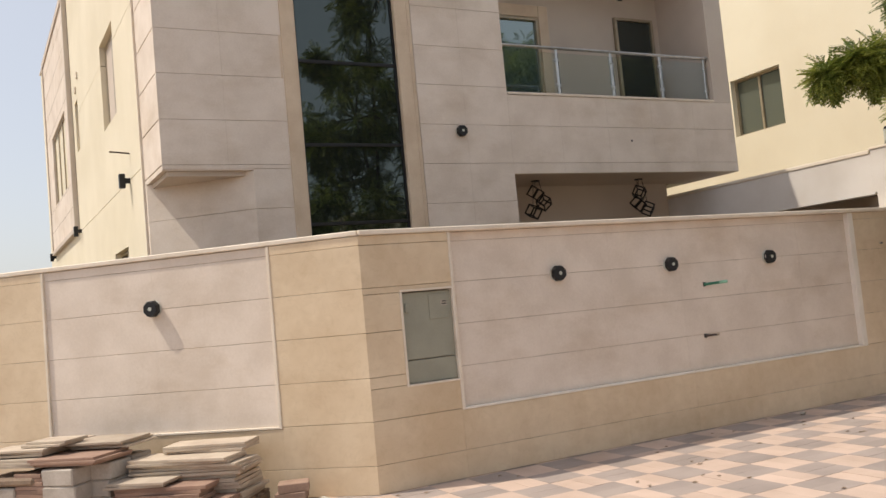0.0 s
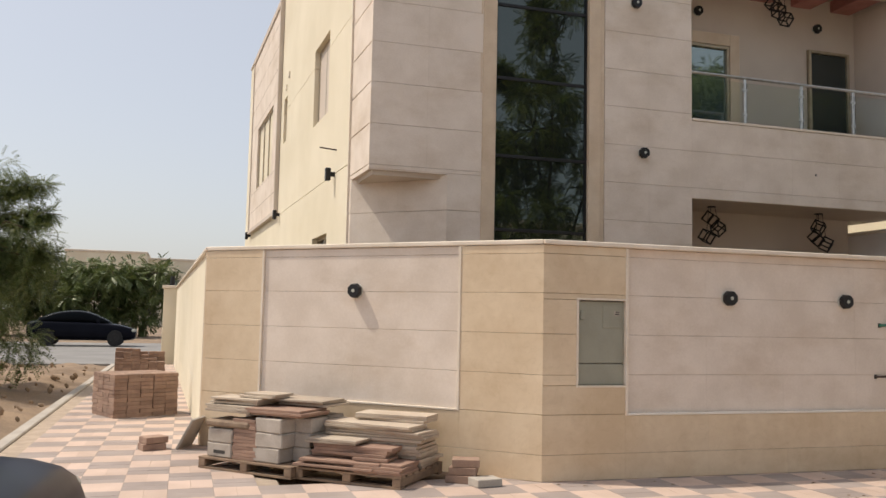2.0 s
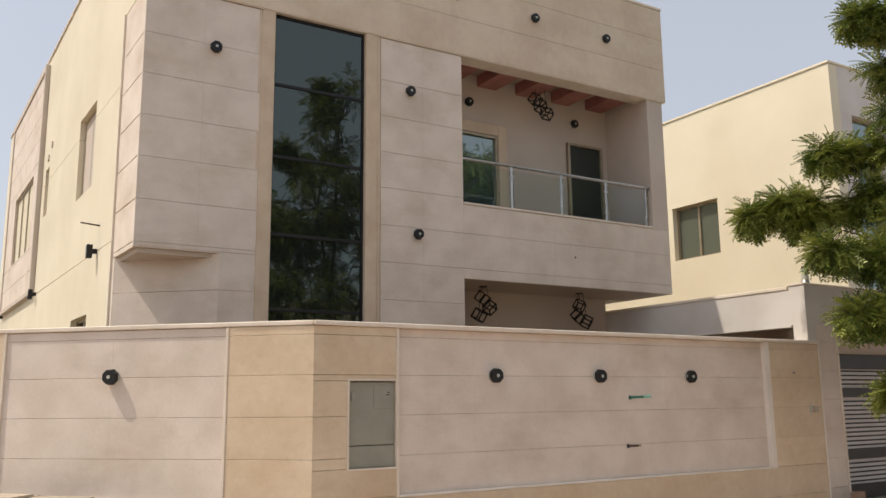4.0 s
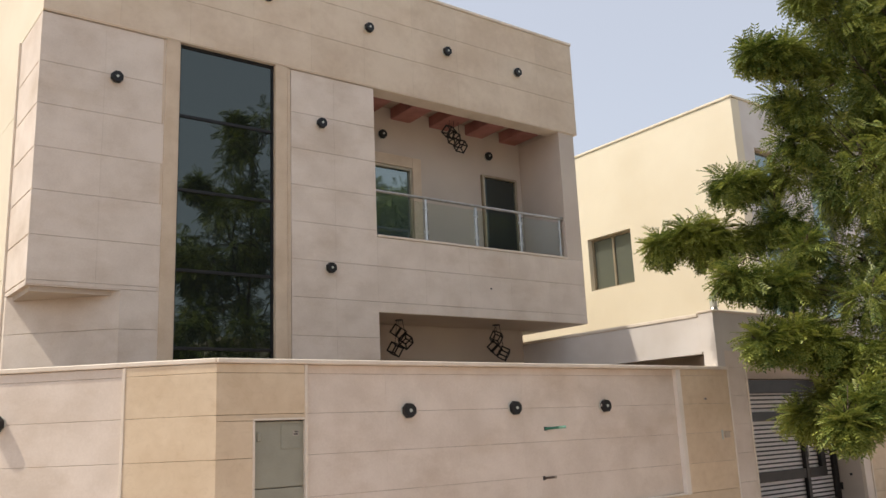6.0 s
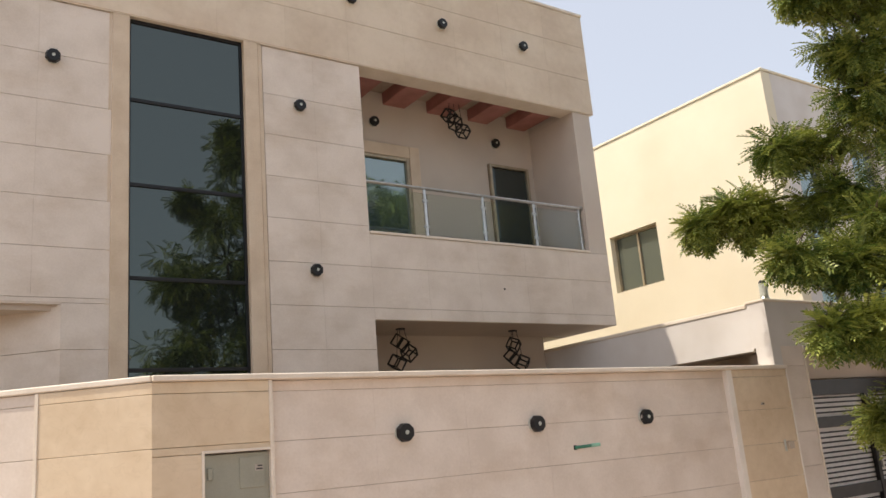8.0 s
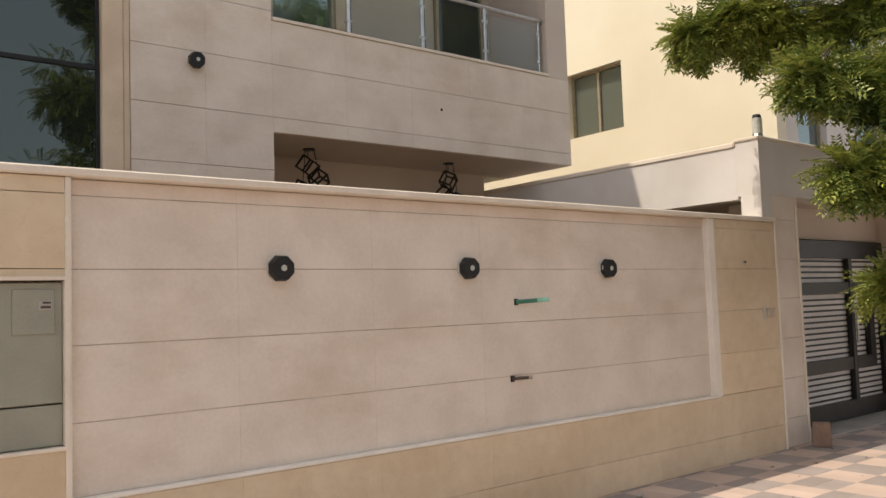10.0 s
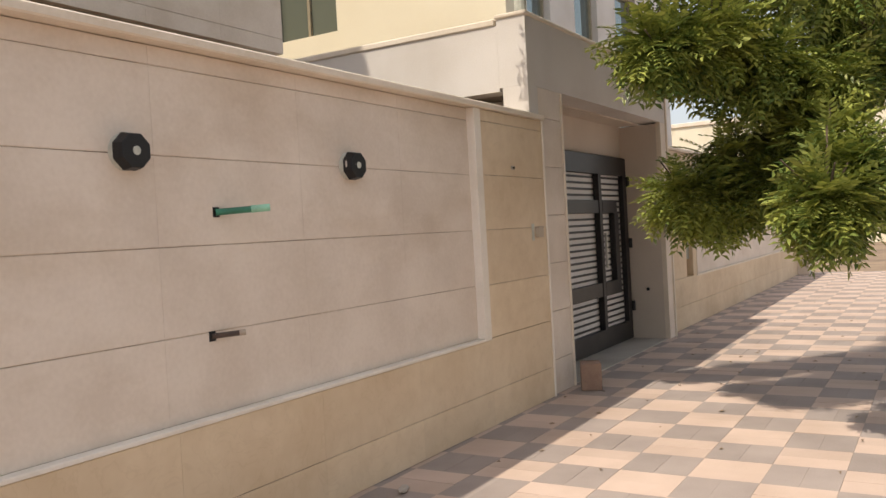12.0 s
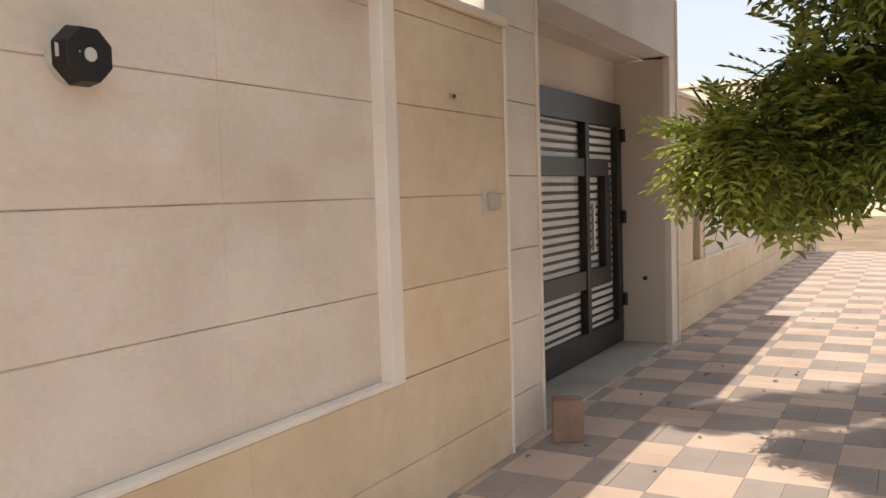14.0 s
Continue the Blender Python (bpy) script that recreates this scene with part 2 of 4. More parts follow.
def prism(pts, z0, z1):
    """An upright prism over a plan outline."""
    bm = bmesh.new()
    lo = [bm.verts.new((x, y, z0)) for x, y in pts]
    hi = [bm.verts.new((x, y, z1)) for x, y in pts]
    bm.faces.new(lo)
    bm.faces.new(hi)
    for i in range(len(pts)):
        j = (i + 1) % len(pts)
        bm.faces.new((lo[i], lo[j], hi[j], hi[i]))
    bmesh.ops.recalc_face_normals(bm, faces=bm.faces[:])
    return bm


def empty(name, m=None, **tags):
    e = new(name)
    if m is not None:
        e.matrix_world = m
    return tagged(e, **tags)


SLABS = {}


def slab(parent, material, x, z, w, h, t, y=0.0, name="stone_slab"):
    """One cladding slab in the parent's own frame: it spans x..x+w and z..z+h, its face at y, its body behind."""
    key = (material.name, round(w, 3), round(h, 3), round(t, 3))
    if key not in SLABS:
        bm = bmesh.new()
        c = 0.003
        back = [bm.verts.new(v) for v in ((0, t, 0), (w, t, 0), (w, t, h), (0, t, h))]
        mid = [bm.verts.new(v) for v in ((0, c, 0), (w, c, 0), (w, c, h), (0, c, h))]
        fr = [bm.verts.new(v) for v in ((0.0006, 0, c), (w - 0.0006, 0, c), (w - 0.0006, 0, h - c), (0.0006, 0, h - c))]
        bm.faces.new(fr)
        for i in range(4):
            j = (i + 1) % 4
            bm.faces.new((back[i], back[j], mid[j], mid[i]))
            bm.faces.new((mid[i], mid[j], fr[j], fr[i]))
        bmesh.ops.recalc_face_normals(bm, faces=bm.faces[:])
        me = bpy.data.meshes.new(name)
        bm.to_mesh(me)
        bm.free()
        me.materials.append(material)
        SLABS[key] = me
    ob = new(name, SLABS[key])
    ob.parent = parent
    ob.location = (x, y + random.uniform(-0.0002, 0.0002), z)
    return ob


def clad(parent, material, x0, x1, zs, length, t=0.03, y=0.0, holes=(), gap=0.004):
    """Courses of slabs between the heights zs; a hole (x0, x1, z0, z1) stays free."""
    for k, (a, b) in enumerate(zip(zs[:-1], zs[1:])):
        cuts = [(x0, x1)]
        for hx0, hx1, hz0, hz1 in holes:
            if min(b, hz1) - max(a, hz0) > 0.02:
                cuts = [c for lo, hi in cuts for c in ((lo, min(hi, hx0)), (max(lo, hx1), hi)) if c[1] - c[0] > 0.03]
        for lo, hi in cuts:
            n = max(1, round((hi - lo) / length))
            w = (hi - lo) / n
            for i in range(n):
                slab(parent, material, lo + i * w, a + gap / 2, w, b - a - gap, t, y)


def along(x, y, dx, dy):
    """A frame whose x runs along (dx, dy) from (x, y), whose face looks to the right-hand side of that run, with z up."""
    d = Vector((dx, dy, 0)).normalized()
    b = Vector((-d.y, d.x, 0))
    return Matrix(((d.x, b.x, 0, x), (d.y, b.y, 0, y), (0, 0, 1, 0), (0, 0, 0, 1)))


# ---- ground ----
ground = tagged(mesh_ob("ground", box(-600, 600, -600, 600, -0.6, -0.12), M["sand"]), "sandy soil of the open plots", "ground", kind="structure")
tagged(mesh_ob("pavement", box(-3.0, 26.5, -1.5, 7.6, -0.3, -0.022), M["mortar"]), "sand bed under the chequered pavement", "pavement", kind="structure")
pave = bpy.data.objects["pavement"]
path_bed = tagged(mesh_ob("pavement_side", box(-2.25, 0.6, 7.61, 27.0, -0.3, -0.022), M["mortar"]), "sand bed under the chequered side path", "pavement", kind="structure")
tagged(mesh_ob("road", box(-40, 60, -9.5, -1.75, -0.3, -0.1), M["asphalt"]), "grey asphalt street", "road", kind="structure")
tagged(mesh_ob("kerb", box(-3.0, 26.5, -1.74, -1.505, -0.3, 0.0, bevel=0.02), M["kerb"]), "concrete kerb along the street", "kerb", kind="structure")
tagged(mesh_ob("kerb_side", box(-2.42, -2.26, 7.62, 27.0, -0.3, 0.01, bevel=0.015), M["kerb"]), "concrete edging beside the dirt plot", "kerb", kind="structure")
tagged(mesh_ob("road_far", box(-60, 20, 28.0, 47.0, -0.3, -0.06), M["asphalt"]), "pale sun-bleached cross street", "road", kind="structure")

# ---- boundary wall ----
COURSES = [0.0, 0.26, 0.655, 1.05, 1.46, 1.87, 2.27]
TOP = 2.41
wall = empty("boundary_wall", label="cream and white stone-clad boundary wall of the villa", category="wall", kind="structure")
# front run: its frame has x along the wall from the corner
CX, CY = 3.105, 7.24
front = part("front_run", prism([(CX + 0.06, CY + 0.1), (11.05, CY + 0.1), (11.05, CY + 0.34), (CX + 0.2, CY + 0.34)], 0, TOP - 0.05), M["grout"], wall)
fr = empty("front_facing", along(CX, CY, 1, 0))
fr.parent = wall
L1, L2, L3 = 4.05 - CX, 9.93 - CX, 11.06 - CX
BOXH = (3.495 - CX, 4.03 - CX, 0.945, 1.81)
clad(fr, M["cream"], 0.0, L1 - 0.02, [0.0, 0.26, 0.655], 0.95, 0.1)
clad(fr, M["cream"], 0.0, L1 - 0.02, [0.655, 0.945, 1.05, 1.46, 1.81, 1.87, 2.27, 2.36], 0.95, 0.1, holes=[BOXH])
clad(fr, M["cream"], L1 - 0.02, L2 + 0.03, [0.0, 0.26, 0.64], 0.98, 0.1)
clad(fr, M["cream"], L2 + 0.03, L3, [0.0, 0.26, 0.655], 1.2, 0.1)
clad(fr, M["white"], L1, L2, [0.66, 1.05, 1.46, 1.87, 2.27, 2.36], 0.98, 0.04, y=0.055)
clad(fr, M["cream"], L2 + 0.03, L3, [0.655, 1.05, 1.46, 1.87, 2.27, 2.36], 1.2, 0.1)
part("trim", box(L1 - 0.02, L1 + 0.012, -0.008, 0.06, 0.64, 2.36, bevel=0.004), M["trim"], fr)
# broad end strip: the recess's brightly lit return, given as a paler colour
part("trim", box(L2 - 0.07, L2 + 0.03, -0.008, 0.06, 0.64, 2.36, bevel=0.004), M["edge"], fr)
part("trim", box(L1 + 0.012, L2 - 0.072, -0.008, 0.06, 0.64, 0.662, bevel=0.004), M["edge"], fr)
part("trim", box(L3, L3 + 0.022, -0.012, 0.09, 0.0, 2.36, bevel=0.004), M["edge"], fr)
part("joint_filler", box(L1 + 0.013, L2 - 0.071, 0.0605, 0.094, 0.664, 2.357), M["grout"], fr)
part("joint_filler", box(0.03, L3 - 0.03, 0.006, 0.098, 0.01, 0.63), M["grout"], fr)
part("joint_filler", box(L2 + 0.032, L3 - 0.03, 0.006, 0.098, 0.66, 2.355), M["grout"], fr)
part("coping", box(0.0, L3 + 0.02, -0.03, 0.36, 2.362, TOP, bevel=0.008), M["trim"], fr)
# chamfered corner run: its frame has x from the far end towards the corner
EX, EY = -0.096, 10.196
CL = math.hypot(CX - EX, CY - EY)
ch = empty("corner_facing", along(EX, EY, CX - EX, CY - EY))
ch.parent = wall
part("corner_run", box(0.06, CL - 0.05, 0.1, 0.34, 0, TOP - 0.05), M["grout"], ch)
S1, S2 = CL - 3.5, CL - 0.93
clad(ch, M["cream"], S1, S2 + 0.02, [0.0, 0.26, 0.64], 0.95, 0.1)
clad(ch, M["cream"], 0.0, S1, [0.0, 0.26, 0.655], 1.0, 0.1)
clad(ch, M["cream"], S2 + 0.02, CL, [0.0, 0.26, 0.655], 1.0, 0.1)
clad(ch, M["cream"], 0.0, S1, [0.655, 1.05, 1.46, 1.87, 2.27, 2.36], 1.0, 0.1)
clad(ch, M["white"], S1, S2, [0.66, 1.05, 1.46, 1.87, 2.27, 2.36], 1.24, 0.04, y=0.016)
clad(ch, M["cream"], S2 + 0.02, CL, [0.655, 1.05, 1.46, 1.87, 2.27, 2.36], 1.0, 0.1)
part("trim", box(S1 - 0.012, S1 + 0.02, -0.008, 0.06, 0.64, 2.36, bevel=0.004), M["trim"], ch)
part("trim", box(S2 - 0.012, S2 + 0.02, -0.008, 0.06, 0.64, 2.36, bevel=0.004), M["trim"], ch)
part("trim", box(S1 + 0.02, S2 - 0.012, -0.008, 0.06, 0.64, 0.662, bevel=0.004), M["trim"], ch)
part("joint_filler", box(S1 + 0.021, S2 - 0.013, 0.0215, 0.094, 0.664, 2.357), M["grout"], ch)
part("joint_filler", box(0.03, CL - 0.03, 0.006, 0.098, 0.01, 0.63), M["grout"], ch)
part("joint_filler", box(0.03, S1 - 0.013, 0.006, 0.098, 0.66, 2.355), M["grout"], ch)
part("joint_filler", box(S2 + 0.022, CL - 0.03, 0.006, 0.098, 0.66, 2.355), M["grout"], ch)
part("coping", box(-0.02, CL - 0.005, -0.012, 0.36, 2.363, TOP + 0.001, bevel=0.008), M["trim"], ch)
# side run, plastered, towards the back
SX, SY = -0.62, 27.0
sd = empty("side_facing", along(SX, SY, EX - SX, EY - SY))
sd.parent = wall
SL = math.hypot(EX - SX, EY - SY)
part("side_run", box(0, SL - 0.12, 0.02, 0.25, 0, 2.36), M["plaster"], sd)
clad(sd, M["cream"], SL - 0.1, SL, [0.0, 0.26, 0.655, 1.05, 1.46, 1.87, 2.27, 2.36], 0.1, 0.1)
part("trim", box(SL - 0.13, SL - 0.1, -0.01, 0.1, 0, 2.36, bevel=0.004), M["trim"], sd)
part("coping", box(0, SL + 0.01, -0.025, 0.27, 2.362, TOP - 0.002, bevel=0.008), M["trim"], sd)

# ---- electrical cabinet in the wall ----
cab = empty("meter_cabinet", along(CX, CY, 1, 0), label="grey-green steel meter cabinet set into the stone wall", category="cabinet")
x0, x1, z0, z1 = BOXH
part("surround", box(x0 - 0.022, x0, -0.01, 0.1, z0 - 0.02, z1 + 0.02, bevel=0.003), M["trim"], cab, "pale stone edging")
part("surround", box(x1 - 0.004, x1 + 0.024, -0.012, 0.1, z0 - 0.02, z1 + 0.02, bevel=0.003), M["trim"], cab, "pale stone edging")
part("surround", box(x0, x1, -0.01, 0.1, z0 - 0.02, z0, bevel=0.003), M["trim"], cab, "pale stone edging")
part("surround", box(x0, x1, -0.01, 0.1, z1, z1 + 0.02, bevel=0.003), M["trim"], cab, "pale stone edging")
door = part("door", box(x0 + 0.005, x1 - 0.006, 0.03, 0.09, z0 + 0.225, z1 - 0.012, bevel=0.004), M["box"], cab)
part("lower_panel", box(x0 + 0.005, x1 - 0.006, 0.03, 0.09, z0 + 0.005, z0 + 0.216, bevel=0.004), M["box"], cab)
part("meter_flap", box(x0 + 0.285, x1 - 0.045, 0.022, 0.034, z1 - 0.28, z1 - 0.045, bevel=0.003), M["box"], door)
part("handle", box(x0 + 0.03, x0 + 0.07, 0.01, 0.034, z1 - 0.2, z1 - 0.11, bevel=0.006), M["box"], door)
sticker = part("sticker", box(x1 - 0.125, x1 - 0.06, 0.019, 0.0225, z1 - 0.155, z1 - 0.105), M["carton"], door, "white printed sticker")
part("sticker_print", box(x1 - 0.105, x1 - 0.065, 0.0175, 0.0195, z1 - 0.122, z1 - 0.111), M["ink"], door, "dark print bar")
part("sticker_print", box(x1 - 0.115, x1 - 0.065, 0.0175, 0.0195, z1 - 0.146, z1 - 0.133), M["ink"], door, "dark print bar")

# ---- gate portal ----
portal = empty("gate_portal", label="white-painted stone gate portal with a deep lintel", category="gate portal", kind="structure")
PY = 7.265
for a, b, d in ((11.085, 11.59, 7.5), (14.64, 14.88, 8.0)):
    part("pillar", box(a, b, PY + 0.03, d, 0, 2.64), M["inner"], portal)
part("return", box(11.45, 11.592, 7.501, 8.0, 0, 2.64), M["inner"], portal)
pf = empty("portal_facing", along(0, PY, 1, 0))
pf.parent = portal
clad(pf, M["white"], 11.085, 11.56, [0.0, 0.3, 0.72, 1.14, 1.56, 1.98, 2.4, 2.66], 0.6, 0.03)
part("trim", box(11.56, 11.592, -0.012, 0.05, 0, 2.655, bevel=0.004), M["trim"], pf)
part("trim", box(14.638, 14.66, -0.012, 0.05, 0, 2.655, bevel=0.004), M["trim"], pf)
part("facing", box(14.66, 14.88, 0.0, 0.03, 0, 2.655), M["white"], pf)
part("trim", box(14.88, 14.915, -0.02, 0.3, 0, 3.2, bevel=0.004), M["trim"], pf)
part("pier_head", box(10.9, 11.084, PY, 7.5, 2.412, 2.659), M["paint"], portal)
part("lintel", box(10.9, 14.88, PY, 7.53, 2.66, 3.24), M["paint"], portal)
part("coping", box(10.885, 14.9, PY - 0.015, 7.545, 3.242, 3.28, bevel=0.01), M["trim"], portal)
part("side_beam", box(10.9, 11.1, 7.531, 13.0, 2.63, 3.19), M["paint"], portal)
part("beam_coping", box(10.885, 11.13, 7.546, 13.0, 3.192, 3.25, bevel=0.01), M["trim"], portal)
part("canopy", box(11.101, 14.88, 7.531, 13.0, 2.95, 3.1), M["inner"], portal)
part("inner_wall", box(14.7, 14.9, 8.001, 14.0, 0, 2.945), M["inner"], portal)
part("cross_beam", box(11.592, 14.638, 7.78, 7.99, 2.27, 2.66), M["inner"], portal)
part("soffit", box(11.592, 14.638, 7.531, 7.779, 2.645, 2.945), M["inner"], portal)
part("threshold", box(11.5, 14.7, PY + 0.02, 8.2, -0.05, 0.012), M["kerb"], portal)
part("socket", cyl(0.02, 0.02, (14.64, 7.5, 0.62), (14.615, 7.5, 0.62), 8), M["black"], portal)

# ---- steel gate ----
gate = empty("driveway_gate", label="dark steel driveway gate with slats over white sheet", category="gate")
GY, GX0, GX1 = 7.74, 11.62, 14.62
XM = 13.66


def gbox(name, a, b, z0, z1, proud=0.0, mt="gate"):
    y0 = GY + 0.016 if name == "slat" else GY - 0.03 - proud
    return part(name, box(a, b, y0, GY + 0.03, z0, z1, bevel=0.004), M[mt], gate)


part("backing_sheet", box(GX0, GX1, GY + 0.034, GY + 0.04, 0.2, 2.1), M["backing"], gate, "white backing sheet")
gbox("top_rail", GX0, GX1, 2.03, 2.25)
gbox("bottom_rail", GX0, GX1, 0.02, 0.24)
gbox("stile", GX0, GX0 + 0.08, 0.24, 2.03)
gbox("stile", GX1 - 0.13, GX1, 0.24, 2.03)
gbox("stile", XM - 0.04, XM + 0.05, 0.24, 2.03, 0.01)
gbox("mid_rail", GX0 + 0.08, XM - 0.04, 1.58, 1.73)
gbox("mid_rail", GX0 + 0.08, XM - 0.04, 0.62, 0.78)
gbox("lock_panel", XM + 0.05, 14.2, 1.58, 1.73, 0.012)
gbox("lock_panel", 14.1, 14.24, 0.78, 1.58, 0.012)
gbox("lock_panel", XM + 0.05, 14.24, 0.62, 0.78, 0.012)
for k in range(26):
    z = 0.27 + k * 0.0685
    if not (0.58 < z < 0.76 or 1.53 < z < 1.72):
        gbox("slat", GX0 + 0.08, XM - 0.04, z, z + 0.024)
    gbox("slat", XM + 0.05, GX1 - 0.13, z, z + 0.024)
for z in (0.42, 1.2, 1.96):
    part("hinge", cyl(0.022, 0.022, (GX1 - 0.005, GY - 0.05, z - 0.06), (GX1 - 0.005, GY - 0.05, z + 0.06), 8), M["black"], gate)
part("pull_handle", box(XM + 0.01, XM + 0.03, GY - 0.09, GY - 0.06, 0.95, 1.35, bevel=0.005), M["steel"], gate, "steel pull handle")

# ---- neighbour's boundary wall ----
nw = empty("neighbour_wall", label="cream stone neighbour wall with a white recessed panel", category="wall", kind="structure")
nf = empty("neighbour_facing", along(14.92, 7.35, 1, 0))
nf.parent = nw
part("core", box(0, 10.7, 0.1, 0.32, 0, 2.34), M["mortar"], nf)
clad(nf, M["cream"], 0, 1.5, [0.0, 0.3, 0.67, 1.08, 1.5, 1.9, 2.36], 0.75, 0.1, holes=[(0.98, 1.32, 0.9, 1.85)])
clad(nf, M["cream"], 1.5, 10.7, [0.0, 0.3, 0.67], 1.0, 0.1)
clad(nf, M["white"], 1.53, 9.6, [0.67, 1.1, 1.5, 1.9, 2.36], 1.0, 0.05, y=0.05)
clad(nf, M["cream"], 9.6, 10.7, [0.67, 1.1, 1.5, 1.9, 2.36], 1.0, 0.1)
part("trim", box(1.5, 1.53, -0.01, 0.06, 0.65, 2.36), M["trim"], nf)
part("trim", box(1.53, 9.6, -0.01, 0.06, 0.65, 0.672), M["trim"], nf)
part("coping", box(0, 10.72, -0.03, 0.34, 2.362, 2.41, bevel=0.008), M["trim"], nf)
part("niche_door", box(0.985, 1.315, 0.05, 0.09, 0.905, 1.845, bevel=0.004), M["box"], nf, "grey-green meter door")
part("end_pillar", box(10.72, 11.3, -0.25, 0.34, 0, 2.7, bevel=0.01), M["white"], nf)

# ---- villa ----
house = empty("villa", label="two-storey villa clad in white and cream limestone", category="house")
FY = 10.36
HC = [2.5, 3.07, 3.63, 4.19, 4.76, 5.32, 5.89, 6.46, 7.03]
ROOF = 9.03
# the masses behind the facing
SD = Vector((-0.042, 1, 0)).normalized()


def sidept(s, off=0.0):
    return (1.93 + SD.x * s + off * SD.y, FY + SD.y * s - off * SD.x)


body = part("wall", prism([sidept(1.0, 0.2), (3.03, FY + 0.13), (6.85, FY + 0.13), (6.85, 11.6), (10.9, 11.6), (10.9, 26), sidept(14.5, 0.2)], 0, 3.5), M["inner"], house)
upper = part("wall", prism([sidept(0.06, 0.06), (6.85, FY + 0.13), (6.85, 11.5), (11.02, 11.5), (11.02, 26), sidept(14.5, 0.2)], 3.5, ROOF - 0.1), M["inner"], house)
ff = empty("front_facing", along(0, FY, 1, 0))
ff.parent = house
# facing around the tall window, balcony front
clad(ff, M["white"], 1.93, 3.52, [3.575, 3.63, 4.19, 4.76, 5.32, 5.89, 6.46, 7.14], 0.8, 0.06)
clad(ff, M["white"], 3.03, 3.52, [0.0, 0.5, 1.0, 1.5, 2.0, 2.5, 3.07, 3.575], 0.8, 0.06)
clad(ff, M["white"], 5.42, 6.89, [0.0, 0.5, 1.0, 1.5, 2.0, 2.5, 3.07, 3.63, 4.19, 4.76, 5.32, 5.89, 6.46, 7.14], 0.75, 0.06)
clad(ff, M["white"], 6.89, 11.42, [3.47, 3.63, 4.19, 4.66], 0.91, 0.06)
part("weep_hole", cyl(0.018, 0.018, (9.15, -0.002, 3.98), (9.15, 0.01, 3.98), 10), M["black"], ff)
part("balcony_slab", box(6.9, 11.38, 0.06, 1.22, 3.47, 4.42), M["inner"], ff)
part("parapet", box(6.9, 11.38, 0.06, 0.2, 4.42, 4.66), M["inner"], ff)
part("sill", box(6.9, 11.03, -0.015, 0.22, 4.662, 4.7, bevel=0.006), M["trim"], ff)
part("pillar", box(11.03, 11.42, 0.0, 1.3, 4.66, 7.15), M["inner"], ff)
part("pillar_head", box(11.021, 11.41, 0.31, 1.299, 7.151, 7.5), M["inner"], ff)
part("end_wall", box(11.38, 11.42, 0.06, 3.0, 3.47, 4.66), M["inner"], ff)
part("side_wall", box(11.02, 11.42, 1.3, 15.6, 3.47, ROOF - 0.1), M["plaster"], ff)
# the reveal at the opening's left side
part("reveal", box(6.8, 6.888, 0.06, 1.2, 0, 7.15), M["inner"], ff)
# roof band
part("band_core", box(1.98, 11.45, 0.05, 1.25, 7.4, ROOF), M["mortar"], ff)
clad(ff, M["band"], 1.93, 11.5, [7.16, 7.8, 8.42, ROOF], 0.96, 0.08, y=-0.03)
part("band_soffit", box(1.95, 11.48, -0.02, 0.3, 7.15, 7.4), M["trim"], ff)
part("coping", box(1.9, 11.52, -0.05, 0.3, ROOF + 0.002, ROOF + 0.06, bevel=0.01), M["trim"], ff)
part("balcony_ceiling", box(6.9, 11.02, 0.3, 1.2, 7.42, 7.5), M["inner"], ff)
for x in (7.1, 7.95, 8.8, 9.65, 10.5):
    part("ceiling_beam", box(x, x + 0.42, 0.31, 1.14, 7.2, 7.42, bevel=0.01), M["wood_red"], ff, "red-brown timber ceiling beam")
part("roof", box(1.9, 11.4, 0.3, 15.0, ROOF - 0.11, ROOF - 0.02), M["kerb"], ff)
# the tall window
tw = part("tall_window", box(3.72, 5.16, 0.075, 0.095, 0.8, 7.16), M["darkglass"], house, "tall dark reflective curtain window")
tw.matrix_world = along(0, FY, 1, 0)
for a, b in ((3.52, 3.72), (5.16, 5.42)):
    part("stone_frame", box(a, b - 0.07 if b > 5.2 else b, -0.02, 0.12, 0, 7.15, bevel=0.008), M["frame"], ff)
part("stone_frame", box(5.355, 5.415, 0.0, 0.12, 0, 7.15, bevel=0.006), M["frame"], ff)
part("stone_frame", box(3.48, 3.518, 0.0, 0.12, 0, 7.15, bevel=0.006), M["frame"], ff)
for z in (1.78, 2.85, 3.9, 5.02, 6.09, 7.13):
    part("transom", box(3.721, 5.159, 0.055, 0.085, z - 0.022, z + 0.022, bevel=0.004), M["black"], tw)
for x in (3.722, 5.13):
    part("mullion", box(x, x + 0.028, 0.05, 0.085, 0.8, 7.12), M["black"], tw)
# chamfered ground-floor corner under the overhang
lx, ly = sidept(1.02)
cf = empty("corner_facing", along(lx, ly, 3.03 - lx, FY - ly))
cf.parent = house
cl = math.hypot(3.03 - lx, FY - ly)
clad(cf, M["white"], 0, cl, [0.0, 0.5, 1.0, 1.5, 2.0, 2.5, 3.07, 3.56], 0.75, 0.06)
part("overhang_soffit", prism([sidept(0.01), (3.03, FY + 0.005), (3.03, FY + 0.14), sidept(1.02, 0.2), sidept(1.02)], 3.56, 3.58), M["white"], house)
